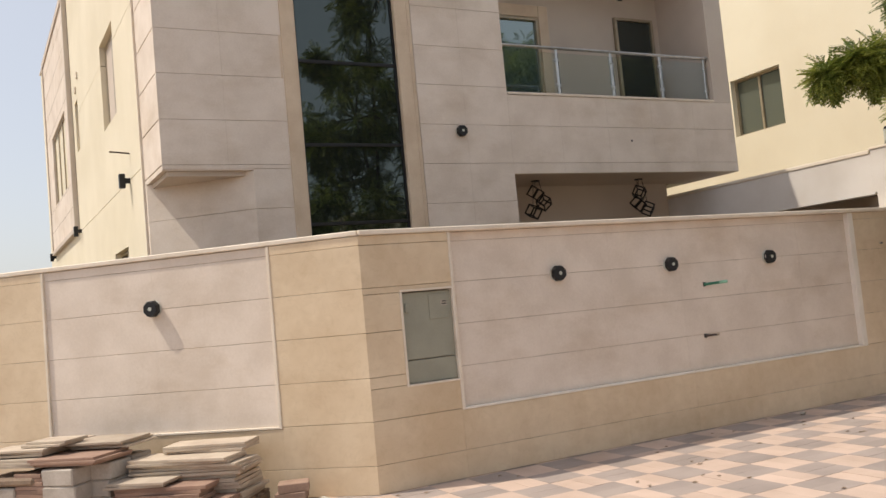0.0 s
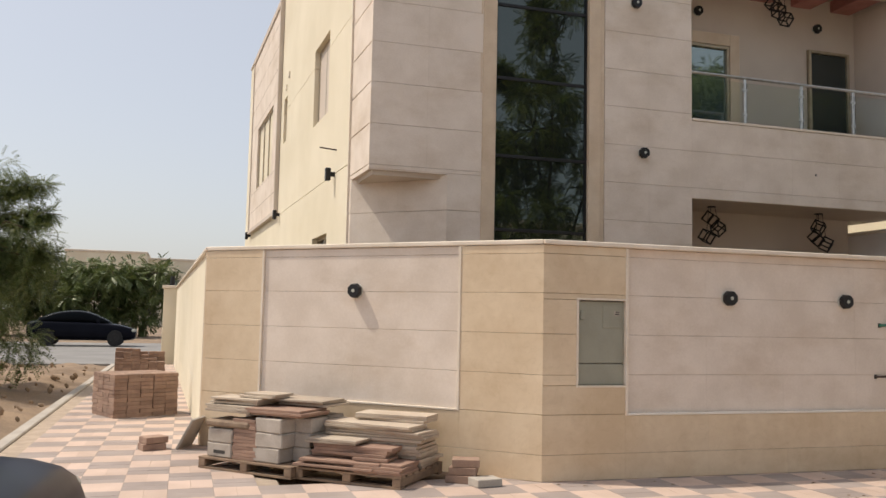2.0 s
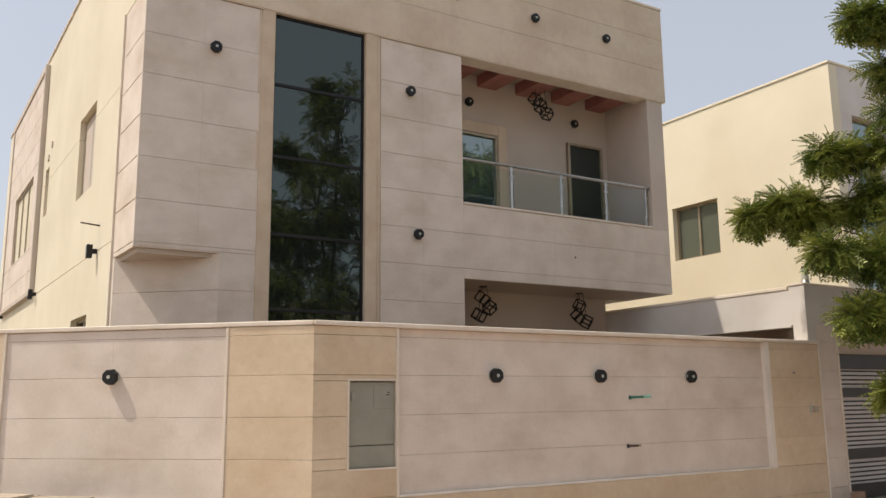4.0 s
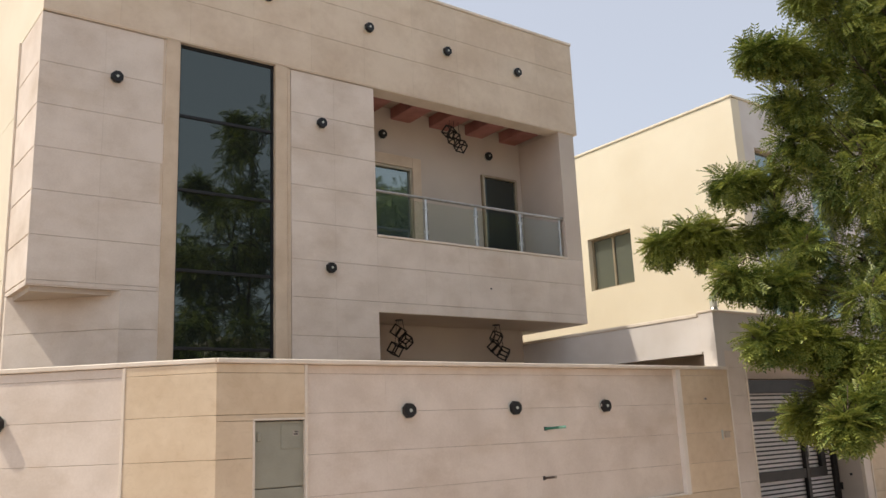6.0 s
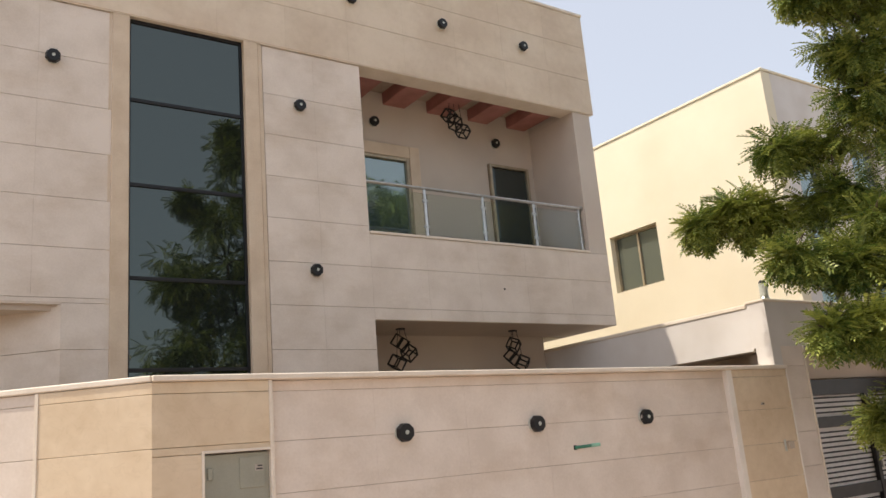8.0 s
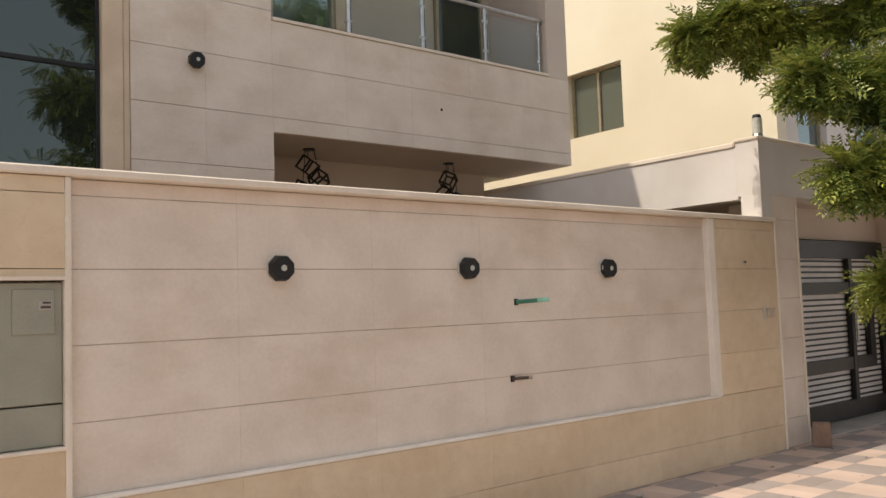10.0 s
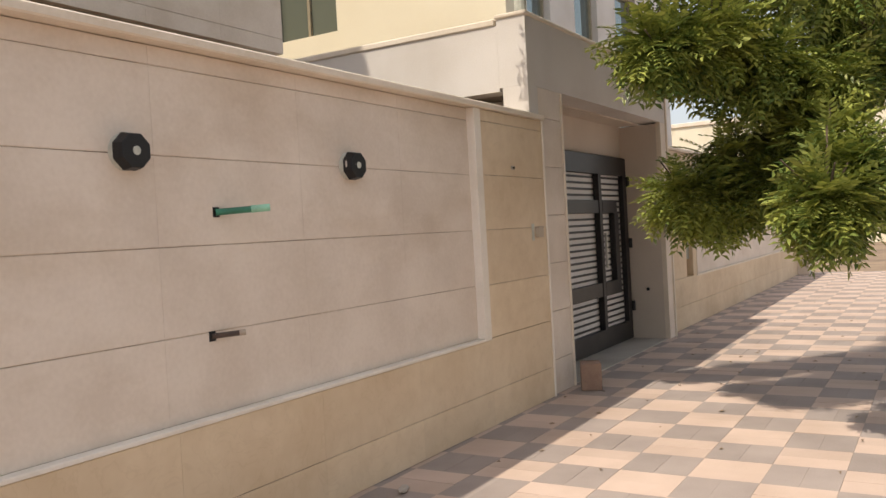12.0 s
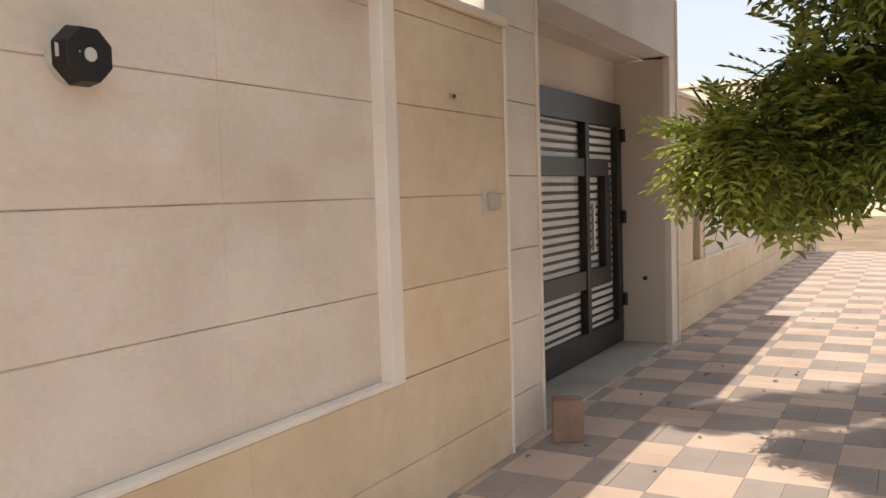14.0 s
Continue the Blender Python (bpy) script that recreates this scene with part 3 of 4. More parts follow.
# side elevation: x runs from the back to the front corner
BS = 15.0
bx, by = sidept(BS)
sf = empty("side_facing", along(bx, by, -SD.x, -SD.y))
sf.parent = house
clad(sf, M["white"], BS - 1.12, BS, [3.575, 3.63, 4.19, 4.76, 5.32, 5.89, 6.46, 7.14], 1.3, 0.06, gap=0.014)
clad(sf, M["white"], BS - 1.12, BS - 1.02, [0.0, 0.5, 1.0, 1.5, 2.0, 2.5, 3.07, 3.575], 0.2, 0.06)
part("trim", box(BS - 1.15, BS - 1.12, -0.03, 0.1, 0, 7.14), M["trim"], sf)
WINS = [(BS - 4.25, BS - 2.92, 5.0, 6.42), (BS - 7.9, BS - 7.45, 5.4, 6.4), (BS - 3.95, BS - 2.7, 1.6, 2.94)]


def wall_with(parent, name, x0, x1, z0, z1, y0, y1, holes, material):
    """A plain wall in pieces round its openings, joined into one mesh."""
    bm = bmesh.new()
    xs = sorted({x0, x1, *[h[0] for h in holes], *[h[1] for h in holes]})
    for a, b in zip(xs[:-1], xs[1:]):
        cuts = sorted((h[2], h[3]) for h in holes if h[0] <= a + 1e-6 and h[1] >= b - 1e-6)
        z = z0
        for lo, hi in cuts + [(z1, z1)]:
            if lo > z:
                addbox(bm, a, b, y0, y1, z, lo)
            z = hi
    bmesh.ops.remove_doubles(bm, verts=bm.verts[:], dist=1e-5)
    return part(name, bm, material, parent)


for z0, z1 in ((0.0, 3.83), (3.842, 6.1), (6.11, ROOF)):
    hs = [(a, b, max(c, z0), min(d, z1)) for a, b, c, d in WINS if min(d, z1) - max(c, z0) > 0.01]
    wall_with(sf, "plaster_field", 0, BS - 1.15, z0, z1, 0.0, 0.28, hs, M["plaster"])
part("plaster_field", box(BS - 1.15, BS - 0.0, 0.0, 0.3, 7.15, ROOF), M["plaster"], sf)


def window(parent, x0, x1, z0, z1, y, leaves=2, label="aluminium window with grey-green glass", pane="window"):
    w = part("window", box(x0, x1, y + 0.05, y + 0.06, z0, z1), M[pane], parent, label)
    f = 0.05
    for a, b, c, d in ((x0, x0 + f, z0, z1), (x1 - f, x1, z0, z1), (x0 + f, x1 - f, z0, z0 + f), (x0 + f, x1 - f, z1 - f, z1)):
        part("window_frame", box(a, b, y, y + 0.09, c, d, bevel=0.004), M["alu"], w)
    for i in range(1, leaves):
        x = x0 + (x1 - x0) * i / leaves
        part("window_frame", box(x - 0.03, x + 0.03, y, y + 0.09, z0 + f, z1 - f, bevel=0.004), M["alu"], w)
    return w


for a, b, c, d in WINS:
    window(sf, a, b, c, d, 0.09, 2 if b - a > 0.6 else 1)
# projecting side bay with its own window
b0, b1 = BS - 13.4, BS - 8.4
wall_with(sf, "bay_wall", b0, b1, 3.95, 8.75, -0.07, -0.001, [(b0 + 1.3, b1 - 0.8, 4.95, 6.6)], M["white"])
for x in (b0 - 0.08, b1):
    part("bay_trim", box(x, x + 0.08, -0.1, 0.0, 3.85, 8.9, bevel=0.008), M["inner"], sf)
part("bay_trim", box(b0, b1, -0.1, 0.0, 3.85, 3.95, bevel=0.008), M["inner"], sf)
part("bay_trim", box(b0, b1, -0.1, 0.0, 8.75, 8.9, bevel=0.008), M["inner"], sf)
for z in (4.4, 4.9, 6.75, 7.3, 7.85, 8.4):
    part("bay_joint", box(b0, b1, -0.0715, -0.065, z, z + 0.012), M["mortar"], sf)
window(sf, b0 + 1.3, b1 - 0.8, 4.95, 6.6, -0.03, 3)
part("coping", box(0, BS, -0.03, 0.3, ROOF + 0.001, ROOF + 0.06, bevel=0.01), M["trim"], sf)
part("drain_spout", cyl(0.012, 0.012, (BS - 2.1, 0, 4.2), (BS - 2.1, -0.27, 4.22), 8), M["rust"], sf)
for s, z in ((7.25, 6.75), (7.6, 6.55)):
    part("wall_vent", box(BS - s - 0.05, BS - s + 0.05, -0.03, 0, z, z + 0.12, bevel=0.005), M["trim"], sf)
# balcony back openings
bk = empty("balcony_openings", along(0, 11.5, 1, 0))
bk.parent = house
window(bk, 7.42, 8.33, 4.43, 6.3, -0.08, 1, "balcony door with blue-tinted glass", "door_blue")
for a, b, c, d in ((8.33, 8.52, 4.43, 6.5), (7.2, 8.33, 6.3, 6.5)):
    part("door_surround", box(a, b, -0.1, -0.001, c, d, bevel=0.006), M["frame"], bk)
window(bk, 9.98, 10.85, 4.43, 6.45, -0.07, 1, "dark balcony door", "door_dark")
# porch openings behind the wall
pk = empty("porch_openings", along(0, 11.6, 1, 0))
pk.parent = house
window(pk, 8.75, 9.75, 0.3, 2.8, -0.08, 2, "dark porch door", "door_dark")
window(pk, 7.3, 7.9, 0.6, 2.8, -0.08, 1, "dark porch window", "door_dark")

# balustrade
rail = empty("balcony_balustrade", along(0, FY, 1, 0), label="glass balustrade with brushed steel posts and handrail", category="balustrade")
part("handrail", cyl(0.025, 0.025, (6.9, 0.08, 5.44), (11.0, 0.08, 5.44), 12), M["steel"], rail)
part("rail_end", cyl(0.045, 0.045, (11.0, 0.08, 5.44), (11.03, 0.08, 5.44), 12), M["steel"], rail)
posts = (7.9, 8.96, 9.98, 10.96)
for i, x in enumerate(posts):
    p = part("post", cyl(0.022, 0.022, (x, 0.08, 4.7), (x, 0.08, 5.42), 10), M["steel"], rail)
    for z in (4.86, 5.25):
        part("clamp", box(x - 0.05, x + 0.05, 0.065, 0.095, z - 0.018, z + 0.018, bevel=0.004), M["steel"], p)
for a, b in zip((6.92, *[p + 0.035 for p in posts[:-1]]), [p - 0.035 for p in posts]):
    g = part("pane", box(a, b, 0.075, 0.087, 4.74, 5.36), M["clear"], rail, "clear glass pane")
    g.visible_shadow = False


# ---- lamps ----
def wall_lamp():
    e = empty("wall_lamp", label="black octagonal wall lamp with a round frosted lens", category="wall lamp", group="octagonal wall lamps")
    bm = bmesh.new()
    addcyl(bm, 0.08, 0.08, (0, 0, 0), (0, -0.032, 0), 20)
    part("base", bm, M["lens"], e, "pale grey round base")
    bm = bmesh.new()
    bmesh.ops.create_cone(bm, cap_ends=True, segments=8, radius1=0.088, radius2=0.078, depth=0.055,
                          matrix=Matrix.Translation((0, -0.057, 0)) @ Matrix.Rotation(radians(90), 4, "X") @ Matrix.Rotation(radians(22.5), 4, "Z"))
    bmesh.ops.bevel(bm, geom=bm.edges[:], offset=0.003, segments=1, affect="EDGES")
    part("head", bm, M["black"], e)
    bm = bmesh.new()
    addcyl(bm, 0.02, 0.019, (0, -0.083, 0), (0, -0.088, 0), 16)
    part("lens", bm, M["lens"], e, "frosted round lens")
    return e


first = wall_lamp()
first.matrix_world = Matrix.Translation((5.3, 7.296, 1.873))
copy_thing(first, Matrix.Translation((6.835, 7.296, 1.875)))
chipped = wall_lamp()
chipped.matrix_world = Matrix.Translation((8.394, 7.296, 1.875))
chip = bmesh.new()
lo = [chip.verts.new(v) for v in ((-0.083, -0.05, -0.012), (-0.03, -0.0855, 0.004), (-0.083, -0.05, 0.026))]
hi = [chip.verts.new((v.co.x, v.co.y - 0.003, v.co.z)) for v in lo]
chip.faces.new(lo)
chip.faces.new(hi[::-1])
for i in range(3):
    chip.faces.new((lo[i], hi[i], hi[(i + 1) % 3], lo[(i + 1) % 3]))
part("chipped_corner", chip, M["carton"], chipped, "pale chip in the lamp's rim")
copy_thing(first, ch.matrix_world @ Matrix.Translation((CL - 2.2, 0.017, 1.88)))
for x, z in ((2.87, 6.42), (5.92, 6.35), (6.05, 4.09)):
    copy_thing(first, Matrix.Translation((x, FY + 0.001, z)))
for x, z in ((3.15, 8.25), (5.02, 8.22), (6.8, 8.17), (8.39, 8.14), (10.02, 8.12)):
    copy_thing(first, Matrix.Translation((x, FY - 0.029, z)))
for x, z in ((7.75, 6.87), (10.18, 6.85)):
    copy_thing(first, Matrix.Translation((x, 11.5, z)))


def spot(s):
    e = empty("up_down_light", sf.matrix_world @ Matrix.Translation((BS - s, 0, 3.82)), label="black box up-and-down wall light", category="wall light", group="side wall lights")
    part("bracket", box(-0.03, 0.03, -0.07, 0.0, -0.03, 0.04, bevel=0.004), M["black"], e)
    part("housing", box(-0.05, 0.05, -0.15, -0.07, -0.1, 0.1, bevel=0.006), M["black"], e)


for s in (2.2, 8.05, 13.6):
    spot(s)


def pendant(x, y, z, top, cubes):
    """Wire cubes on thin cords: each cube is its offset along x, its height, and its tilt and turn."""
    e = empty("pendant_light", Matrix.Translation((x, y, z)), label="pendant of three black wire-frame cubes", category="pendant light", group="cube pendants")
    for dx, dz, rx, rz in cubes:
        bm = bmesh.new()
        h, t = 0.078, 0.009
        for a in (-h, h):
            for b in (-h, h):
                addbox(bm, -h - t, h + t, a - t, a + t, b - t, b + t)
                addbox(bm, a - t, a + t, -h - t, h + t, b - t, b + t)
                addbox(bm, a - t, a + t, b - t, b + t, -h - t, h + t)
        bmesh.ops.transform(bm, matrix=pose(dx, 0, dz, rx, rx * 0.7, rz), verts=bm.verts[:])
        part("cube_frame", bm, M["black"], e)
        part("cord", cyl(0.005, 0.005, (dx, 0, dz + 0.1), (dx * 0.5, 0, top - z), 6), M["black"], e)
    part("canopy", cyl(0.07, 0.07, (0, 0, top - z - 0.015), (0, 0, top - z), 16), M["black"], e)


pendant(7.67, 11.0, 3.12, 3.47, ((-0.02, 0.15, 30, 15), (0.12, 0.0, 40, 50), (-0.09, -0.14, 25, 30)))
pendant(9.75, 11.0, 3.1, 3.47, ((-0.01, 0.14, 25, 40), (-0.06, -0.05, 40, 10), (0.14, -0.14, 30, 55)))
pendant(9.02, 11.0, 6.84, 7.42, ((-0.13, 0.13, 30, 20), (-0.02, 0.02, 40, 50), (0.12, -0.1, 25, 35)))


# ---- pipes and fittings on the wall ----
def stub(name, x, z, length, r, m1, m2, tip, label):
    e = empty(name, Matrix.Translation((x, 7.295, z)), label=label, category="pipe")
    part("socket", box(-0.02, 0.02, -0.003, 0.0, -0.024, 0.024), M["black"], e, "dark hole in the stone")
    d = Vector((0.72, -0.69, 0.05)).normalized()
    part("pipe", cyl(r, r, (0, 0, 0), d * length, 12), m1, e)
    part("tip", cyl(r * 1.12, r * 1.12, d * length, d * (length + tip), 12), m2, e)


stub("water_pipe", 7.34, 1.615, 0.165, 0.016, M["green"], M["mint"], 0.09, "green plastic water pipe stub in the wall")
stub("drain_pipe", 7.27, 1.03, 0.125, 0.013, M["rust"], M["tile"], 0.03, "rusty steel pipe stub in the wall")
lever = empty("wall_fitting", Matrix.Translation((10.8, 7.24, 1.42)), label="small steel hasp fitting on the stone", category="fitting")
part("plate", box(-0.035, 0.01, -0.006, 0.0, -0.07, 0.07, bevel=0.002), M["lens"], lever)
part("bracket", box(0.03, 0.13, -0.035, 0.0, -0.045, 0.045, bevel=0.004), M["tile"], lever)
bolt = empty("wall_plug", Matrix.Translation((10.47, 7.24, 1.94)), label="small white wall plug with a screw", category="fitting")
part("plate", box(-0.03, 0.03, -0.006, 0.0, -0.015, 0.015, bevel=0.002), M["carton"], bolt)
part("screw", cyl(0.008, 0.008, (0, -0.006, 0), (0, -0.02, 0), 8), M["rust"], bolt)
plaster_lamp = empty("pier_lamp", Matrix.Translation((11.17, 7.42, 3.3)), label="small metal lantern on the gate portal", category="lantern")
part("foot", cyl(0.07, 0.05, (0, 0, 0), (0, 0, 0.05), 12), M["steel"], plaster_lamp)
part("glass", cyl(0.055, 0.055, (0, 0, 0.05), (0, 0, 0.22), 12), M["lens"], plaster_lamp)
part("cap", cyl(0.05, 0.04, (0, 0, 0.22), (0, 0, 0.26), 12), M["black"], plaster_lamp)

# ---- neighbour's house ----
nh = empty("neighbour_house", label="yellow stuccoed two-storey neighbour house", category="house")
NX, NY0, NZ = 16.39, 10.09, 8.9
nsf = empty("side_elevation", along(NX, 24.0, 0, -1))
nsf.parent = nh
NL = 24.0 - NY0
wall_with(nsf, "wall", 0, NL, 0, NZ, 0, 0.3, [(24 - 14.9, 24 - 13.4, 5.12, 6.52)], M["stucco"])
window(nsf, 24 - 14.9, 24 - 13.4, 5.12, 6.52, 0.15, 2)
part("coping", box(-0.02, NL + 0.02, -0.03, 0.32, NZ, NZ + 0.06, bevel=0.01), M["stucco"], nsf)
nff = empty("front_elevation", along(NX, NY0, 1, 0))
nff.parent = nh
wall_with(nff, "wall", 0.301, 9.0, 0, NZ, 0, 0.3, [(0.7, 1.75, 3.6, 7.8), (2.9, 4.1, 3.6, 7.8), (5.2, 6.6, 0.1, 6.4)], M["paint"])
window(nff, 0.7, 1.75, 3.6, 7.8, 0.12, 1, "tall blue-grey window", "door_blue")
window(nff, 2.9, 4.1, 3.6, 7.8, 0.12, 1, "tall blue-grey window", "door_blue")
window(nff, 5.2, 6.6, 0.1, 6.4, 0.12, 1, "tall blue-grey window", "door_blue")
part("coping", box(0, 9.0, -0.03, 0.32, NZ, NZ + 0.06, bevel=0.01), M["stucco"], nff)
part("roof", box(0.3, 9.0, 0.3, NL, NZ - 0.3, NZ - 0.1), M["kerb"], nff)
part("east_wall", box(8.7, 9.0, 0.301, NL, 0, NZ - 0.3), M["stucco"], nff)


# ---- trees ----
def frond(n=7, size=0.3, leaf=0.085, width=0.024):
    """Quads of one feathered leaf along +x, drooping at its tip."""
    q = []
    for i in range(n):
        t = (i + 1) / n
        x, z = size * t, -0.35 * size * t * t
        ln = leaf * (0.55 + 0.9 * t * (1.35 - t))
        for s in (-1, 1):
            tip = (x + ln * 0.55, s * ln * 0.85, z - ln * 0.3)
            mid = (x + ln * 0.18, s * ln * 0.5, z - ln * 0.05)
            q.append(((x, 0, z), (mid[0] - width * 0.5, mid[1] + s * width * 0.3, mid[2]), tip, (mid[0] + width * 0.5, mid[1] - s * width * 0.3, mid[2])))
    q.append(((0, -0.003, 0), (0, 0.003, 0), (size, 0.002, -0.35 * size), (size, -0.002, -0.35 * size)))
    return np.array(q).reshape(-1, 3)


def crown_mesh(name, clusters, per, base, material, parent, rng, scale=(0.8, 1.25), droop=0.25):
    """Fronds set round the twig tips: clusters are rows of x, y, z, radius."""
    c = np.repeat(np.array(clusters), per, axis=0)
    n = len(c)
    d = rng.normal(size=(n, 3))
    d[:, 2] = d[:, 2] * 0.7 + 0.1
    d /= np.linalg.norm(d, axis=1)[:, None]
    pos = c[:, :3] + d * (c[:, 3] * rng.uniform(0.25, 1.0, n) ** 0.6)[:, None]
    ax = d + rng.normal(size=(n, 3)) * 0.45
    ax[:, 2] -= droop
    ax /= np.linalg.norm(ax, axis=1)[:, None]
    up = np.tile([0.0, 0, 1], (n, 1)) + rng.normal(size=(n, 3)) * 0.3
    ay = np.cross(up, ax)
    ay /= np.linalg.norm(ay, axis=1)[:, None]
    az = np.cross(ax, ay)
    s = rng.uniform(*scale, n)
    rot = np.stack([ax, ay, az], axis=2) * s[:, None, None]
    v = np.einsum("nij,kj->nki", rot, base) + pos[:, None, :]
    v = v.reshape(-1, 3)
    k = len(v) // 4
    me = bpy.data.meshes.new(name)
    me.vertices.add(len(v))
    me.vertices.foreach_set("co", v.ravel().astype(np.float32))
    me.loops.add(len(v))
    me.loops.foreach_set("vertex_index", np.arange(len(v), dtype=np.int32))
    me.polygons.add(k)
    me.polygons.foreach_set("loop_start", np.arange(0, 4 * k, 4, dtype=np.int32))
    me.update(calc_edges=True)
    me.materials.append(material)
    ob = new(name, me)
    ob.parent = parent
    return ob


def limb(bm, pts, r0, r1, seg=7):
    for i in range(len(pts) - 1):
        t0, t1 = i / (len(pts) - 1), (i + 1) / (len(pts) - 1)
        addcyl(bm, r0 + (r1 - r0) * t0, r0 + (r1 - r0) * t1, pts[i], pts[i + 1], seg)


def tree(label, foot, top_r, blobs, sprays, seed, per=42, cr=0.42, spacing=0.55, leaf="leaf", base=None, height0=1.9, droop=0.25):
    """blobs: x, y, z, rx, ry, rz masses of foliage; sprays: from, to twigs with leaves along their ends."""
    rng = np.random.default_rng(seed)
    e = empty("tree", label=label, category="tree")
    fx, fy, fz = foot
    clusters = []
    limbs = []
    fork = Vector((fx + 0.15, fy + 0.1, fz + height0))
    for x, y, z, rx, ry, rz in blobs:
        small = min(rx, ry, rz) < 0.6
        n = 6 if small else max(9, int(rx * ry * rz * 4.19 / spacing ** 3 * 0.42))
        p = rng.normal(size=(n, 3))
        p /= np.linalg.norm(p, axis=1)[:, None]
        p *= rng.uniform(0.1, 0.5, n)[:, None] if small else rng.uniform(0.5, 1.0, n)[:, None]
        for q in p:
            clusters.append((x + q[0] * rx, y + q[1] * ry, z + q[2] * rz, (0.07 if small else cr * min(1.0, min(rx, ry, rz) / 0.7)) * rng.uniform(0.7, 1.25)))
        limbs.append((fork, Vector((x, y, z)), 0.07 if min(rx, ry, rz) > 0.75 else 0.016))
        for q in p[:: max(1, n // 7)]:
            limbs.append((Vector((x, y, z)), Vector((x + q[0] * rx, y + q[1] * ry, z + q[2] * rz)), 0.03 if min(rx, ry, rz) > 0.75 else 0.008))
    for a, b in sprays:
        a, b = Vector(a), Vector(b)
        limbs.append((a, b, 0.012))
        m = max(3, int((b - a).length / 0.2))
        for i in range(m):
            t = 0.35 + 0.5 * i / (m - 1)
            q = a.lerp(b, t) + Vector(rng.normal(size=3) * 0.06)
            clusters.append((q.x, q.y, q.z, 0.07 * rng.uniform(0.8, 1.2)))
    bm = bmesh.new()
    limb(bm, [Vector(foot), Vector((fx + 0.05, fy, fz + height0 * 0.5)), fork], top_r, top_r * 0.7, 12)
    part("trunk", bm, M["bark"], e)
    bm = bmesh.new()
    for a, b, r in limbs:
        mid = a.lerp(b, 0.5) + Vector(rng.normal(size=3) * 0.12) + Vector((0, 0, 0.15))
        limb(bm, [a, mid, b], r, r * 0.4, 6)
    part("branch", bm, M["bark"], e)
    crown_mesh("crown", clusters, per, base if base is not None else frond(), M[leaf], e, rng, droop=droop)
    return e


tuft = frond(8, 0.27, 0.068, 0.019)
tree("tall neem tree with drooping feathery green leaves over the pavement", (13.4, 3.4, 0), 0.2,
     [(11.7, 5.0, 5.0, 0.95, 0.95, 1.0), (11.7, 5.1, 3.5, 0.85, 0.8, 0.75), (12.0, 4.5, 7.1, 1.05, 1.1, 1.3), (12.7, 4.1, 5.4, 1.2, 1.1, 1.4), (13.2, 4.3, 4.0, 1.4, 1.2, 1.2), (13.4, 4.4, 6.8, 1.8, 1.6, 1.8),
      (14.8, 3.4, 5.5, 1.7, 1.4, 2.0), (11.5, 4.9, 2.5, 0.4, 0.35, 0.35), (12.5, 4.9, 2.9, 0.65, 0.6, 0.5),
      (9.95, 7.3, 4.2, 0.16, 0.16, 0.14), (10.15, 6.95, 4.34, 0.3, 0.3, 0.2), (10.4, 6.85, 4.12, 0.2, 0.2, 0.16), (10.5, 6.4, 4.95, 0.36, 0.34, 0.3), (10.95, 6.0, 4.4, 0.4, 0.4, 0.36),
      (11.0, 5.7, 6.0, 0.5, 0.5, 0.42), (10.18, 5.55, 6.6, 0.14, 0.14, 0.11), (10.45, 5.34, 6.57, 0.24, 0.24, 0.19), (10.78, 5.03, 7.42, 0.4, 0.4, 0.32), (10.83, 5.28, 5.89, 0.42, 0.42, 0.34), (11.1, 5.0, 7.7, 0.5, 0.5, 0.4), (10.95, 5.5, 5.4, 0.5, 0.5, 0.4), (10.85, 5.6, 3.9, 0.5, 0.4, 0.4),
      (9.98, 6.15, 3.48, 0.25, 0.25, 0.18), (10.5, 5.8, 3.4, 0.4, 0.35, 0.3), (10.05, 5.92, 2.62, 0.26, 0.22, 0.17), (10.4, 5.65, 2.66, 0.4, 0.36, 0.26), (10.75, 5.45, 2.5, 0.4, 0.36, 0.28), (11.0, 5.15, 2.4, 0.5, 0.4, 0.3),
      (10.9, 6.0, 1.64, 0.2, 0.18, 0.14), (10.95, 5.78, 1.58, 0.26, 0.2, 0.16), (11.02, 5.5, 1.72, 0.25, 0.22, 0.2), (10.05, 4.92, 1.5, 0.2, 0.16, 0.14), (10.45, 4.7, 1.7, 0.35, 0.3, 0.22), (11.1, 5.2, 2.0, 0.3, 0.25, 0.25)],
     [((11.4, 5.7, 4.2), (10.0, 7.2, 4.25)), ((11.4, 5.5, 5.0), (10.5, 6.6, 5.0)), ((11.5, 5.3, 3.3), (9.95, 6.2, 3.5)), ((11.4, 5.3, 2.9), (9.95, 6.0, 2.6)),
      ((11.4, 5.2, 2.4), (10.85, 6.0, 1.7)), ((11.3, 4.9, 2.3), (10.0, 4.95, 1.55)), ((11.8, 4.8, 6.4), (10.18, 5.55, 6.6))],
     11, per=48, cr=0.3, spacing=0.37, base=tuft, droop=0.3)
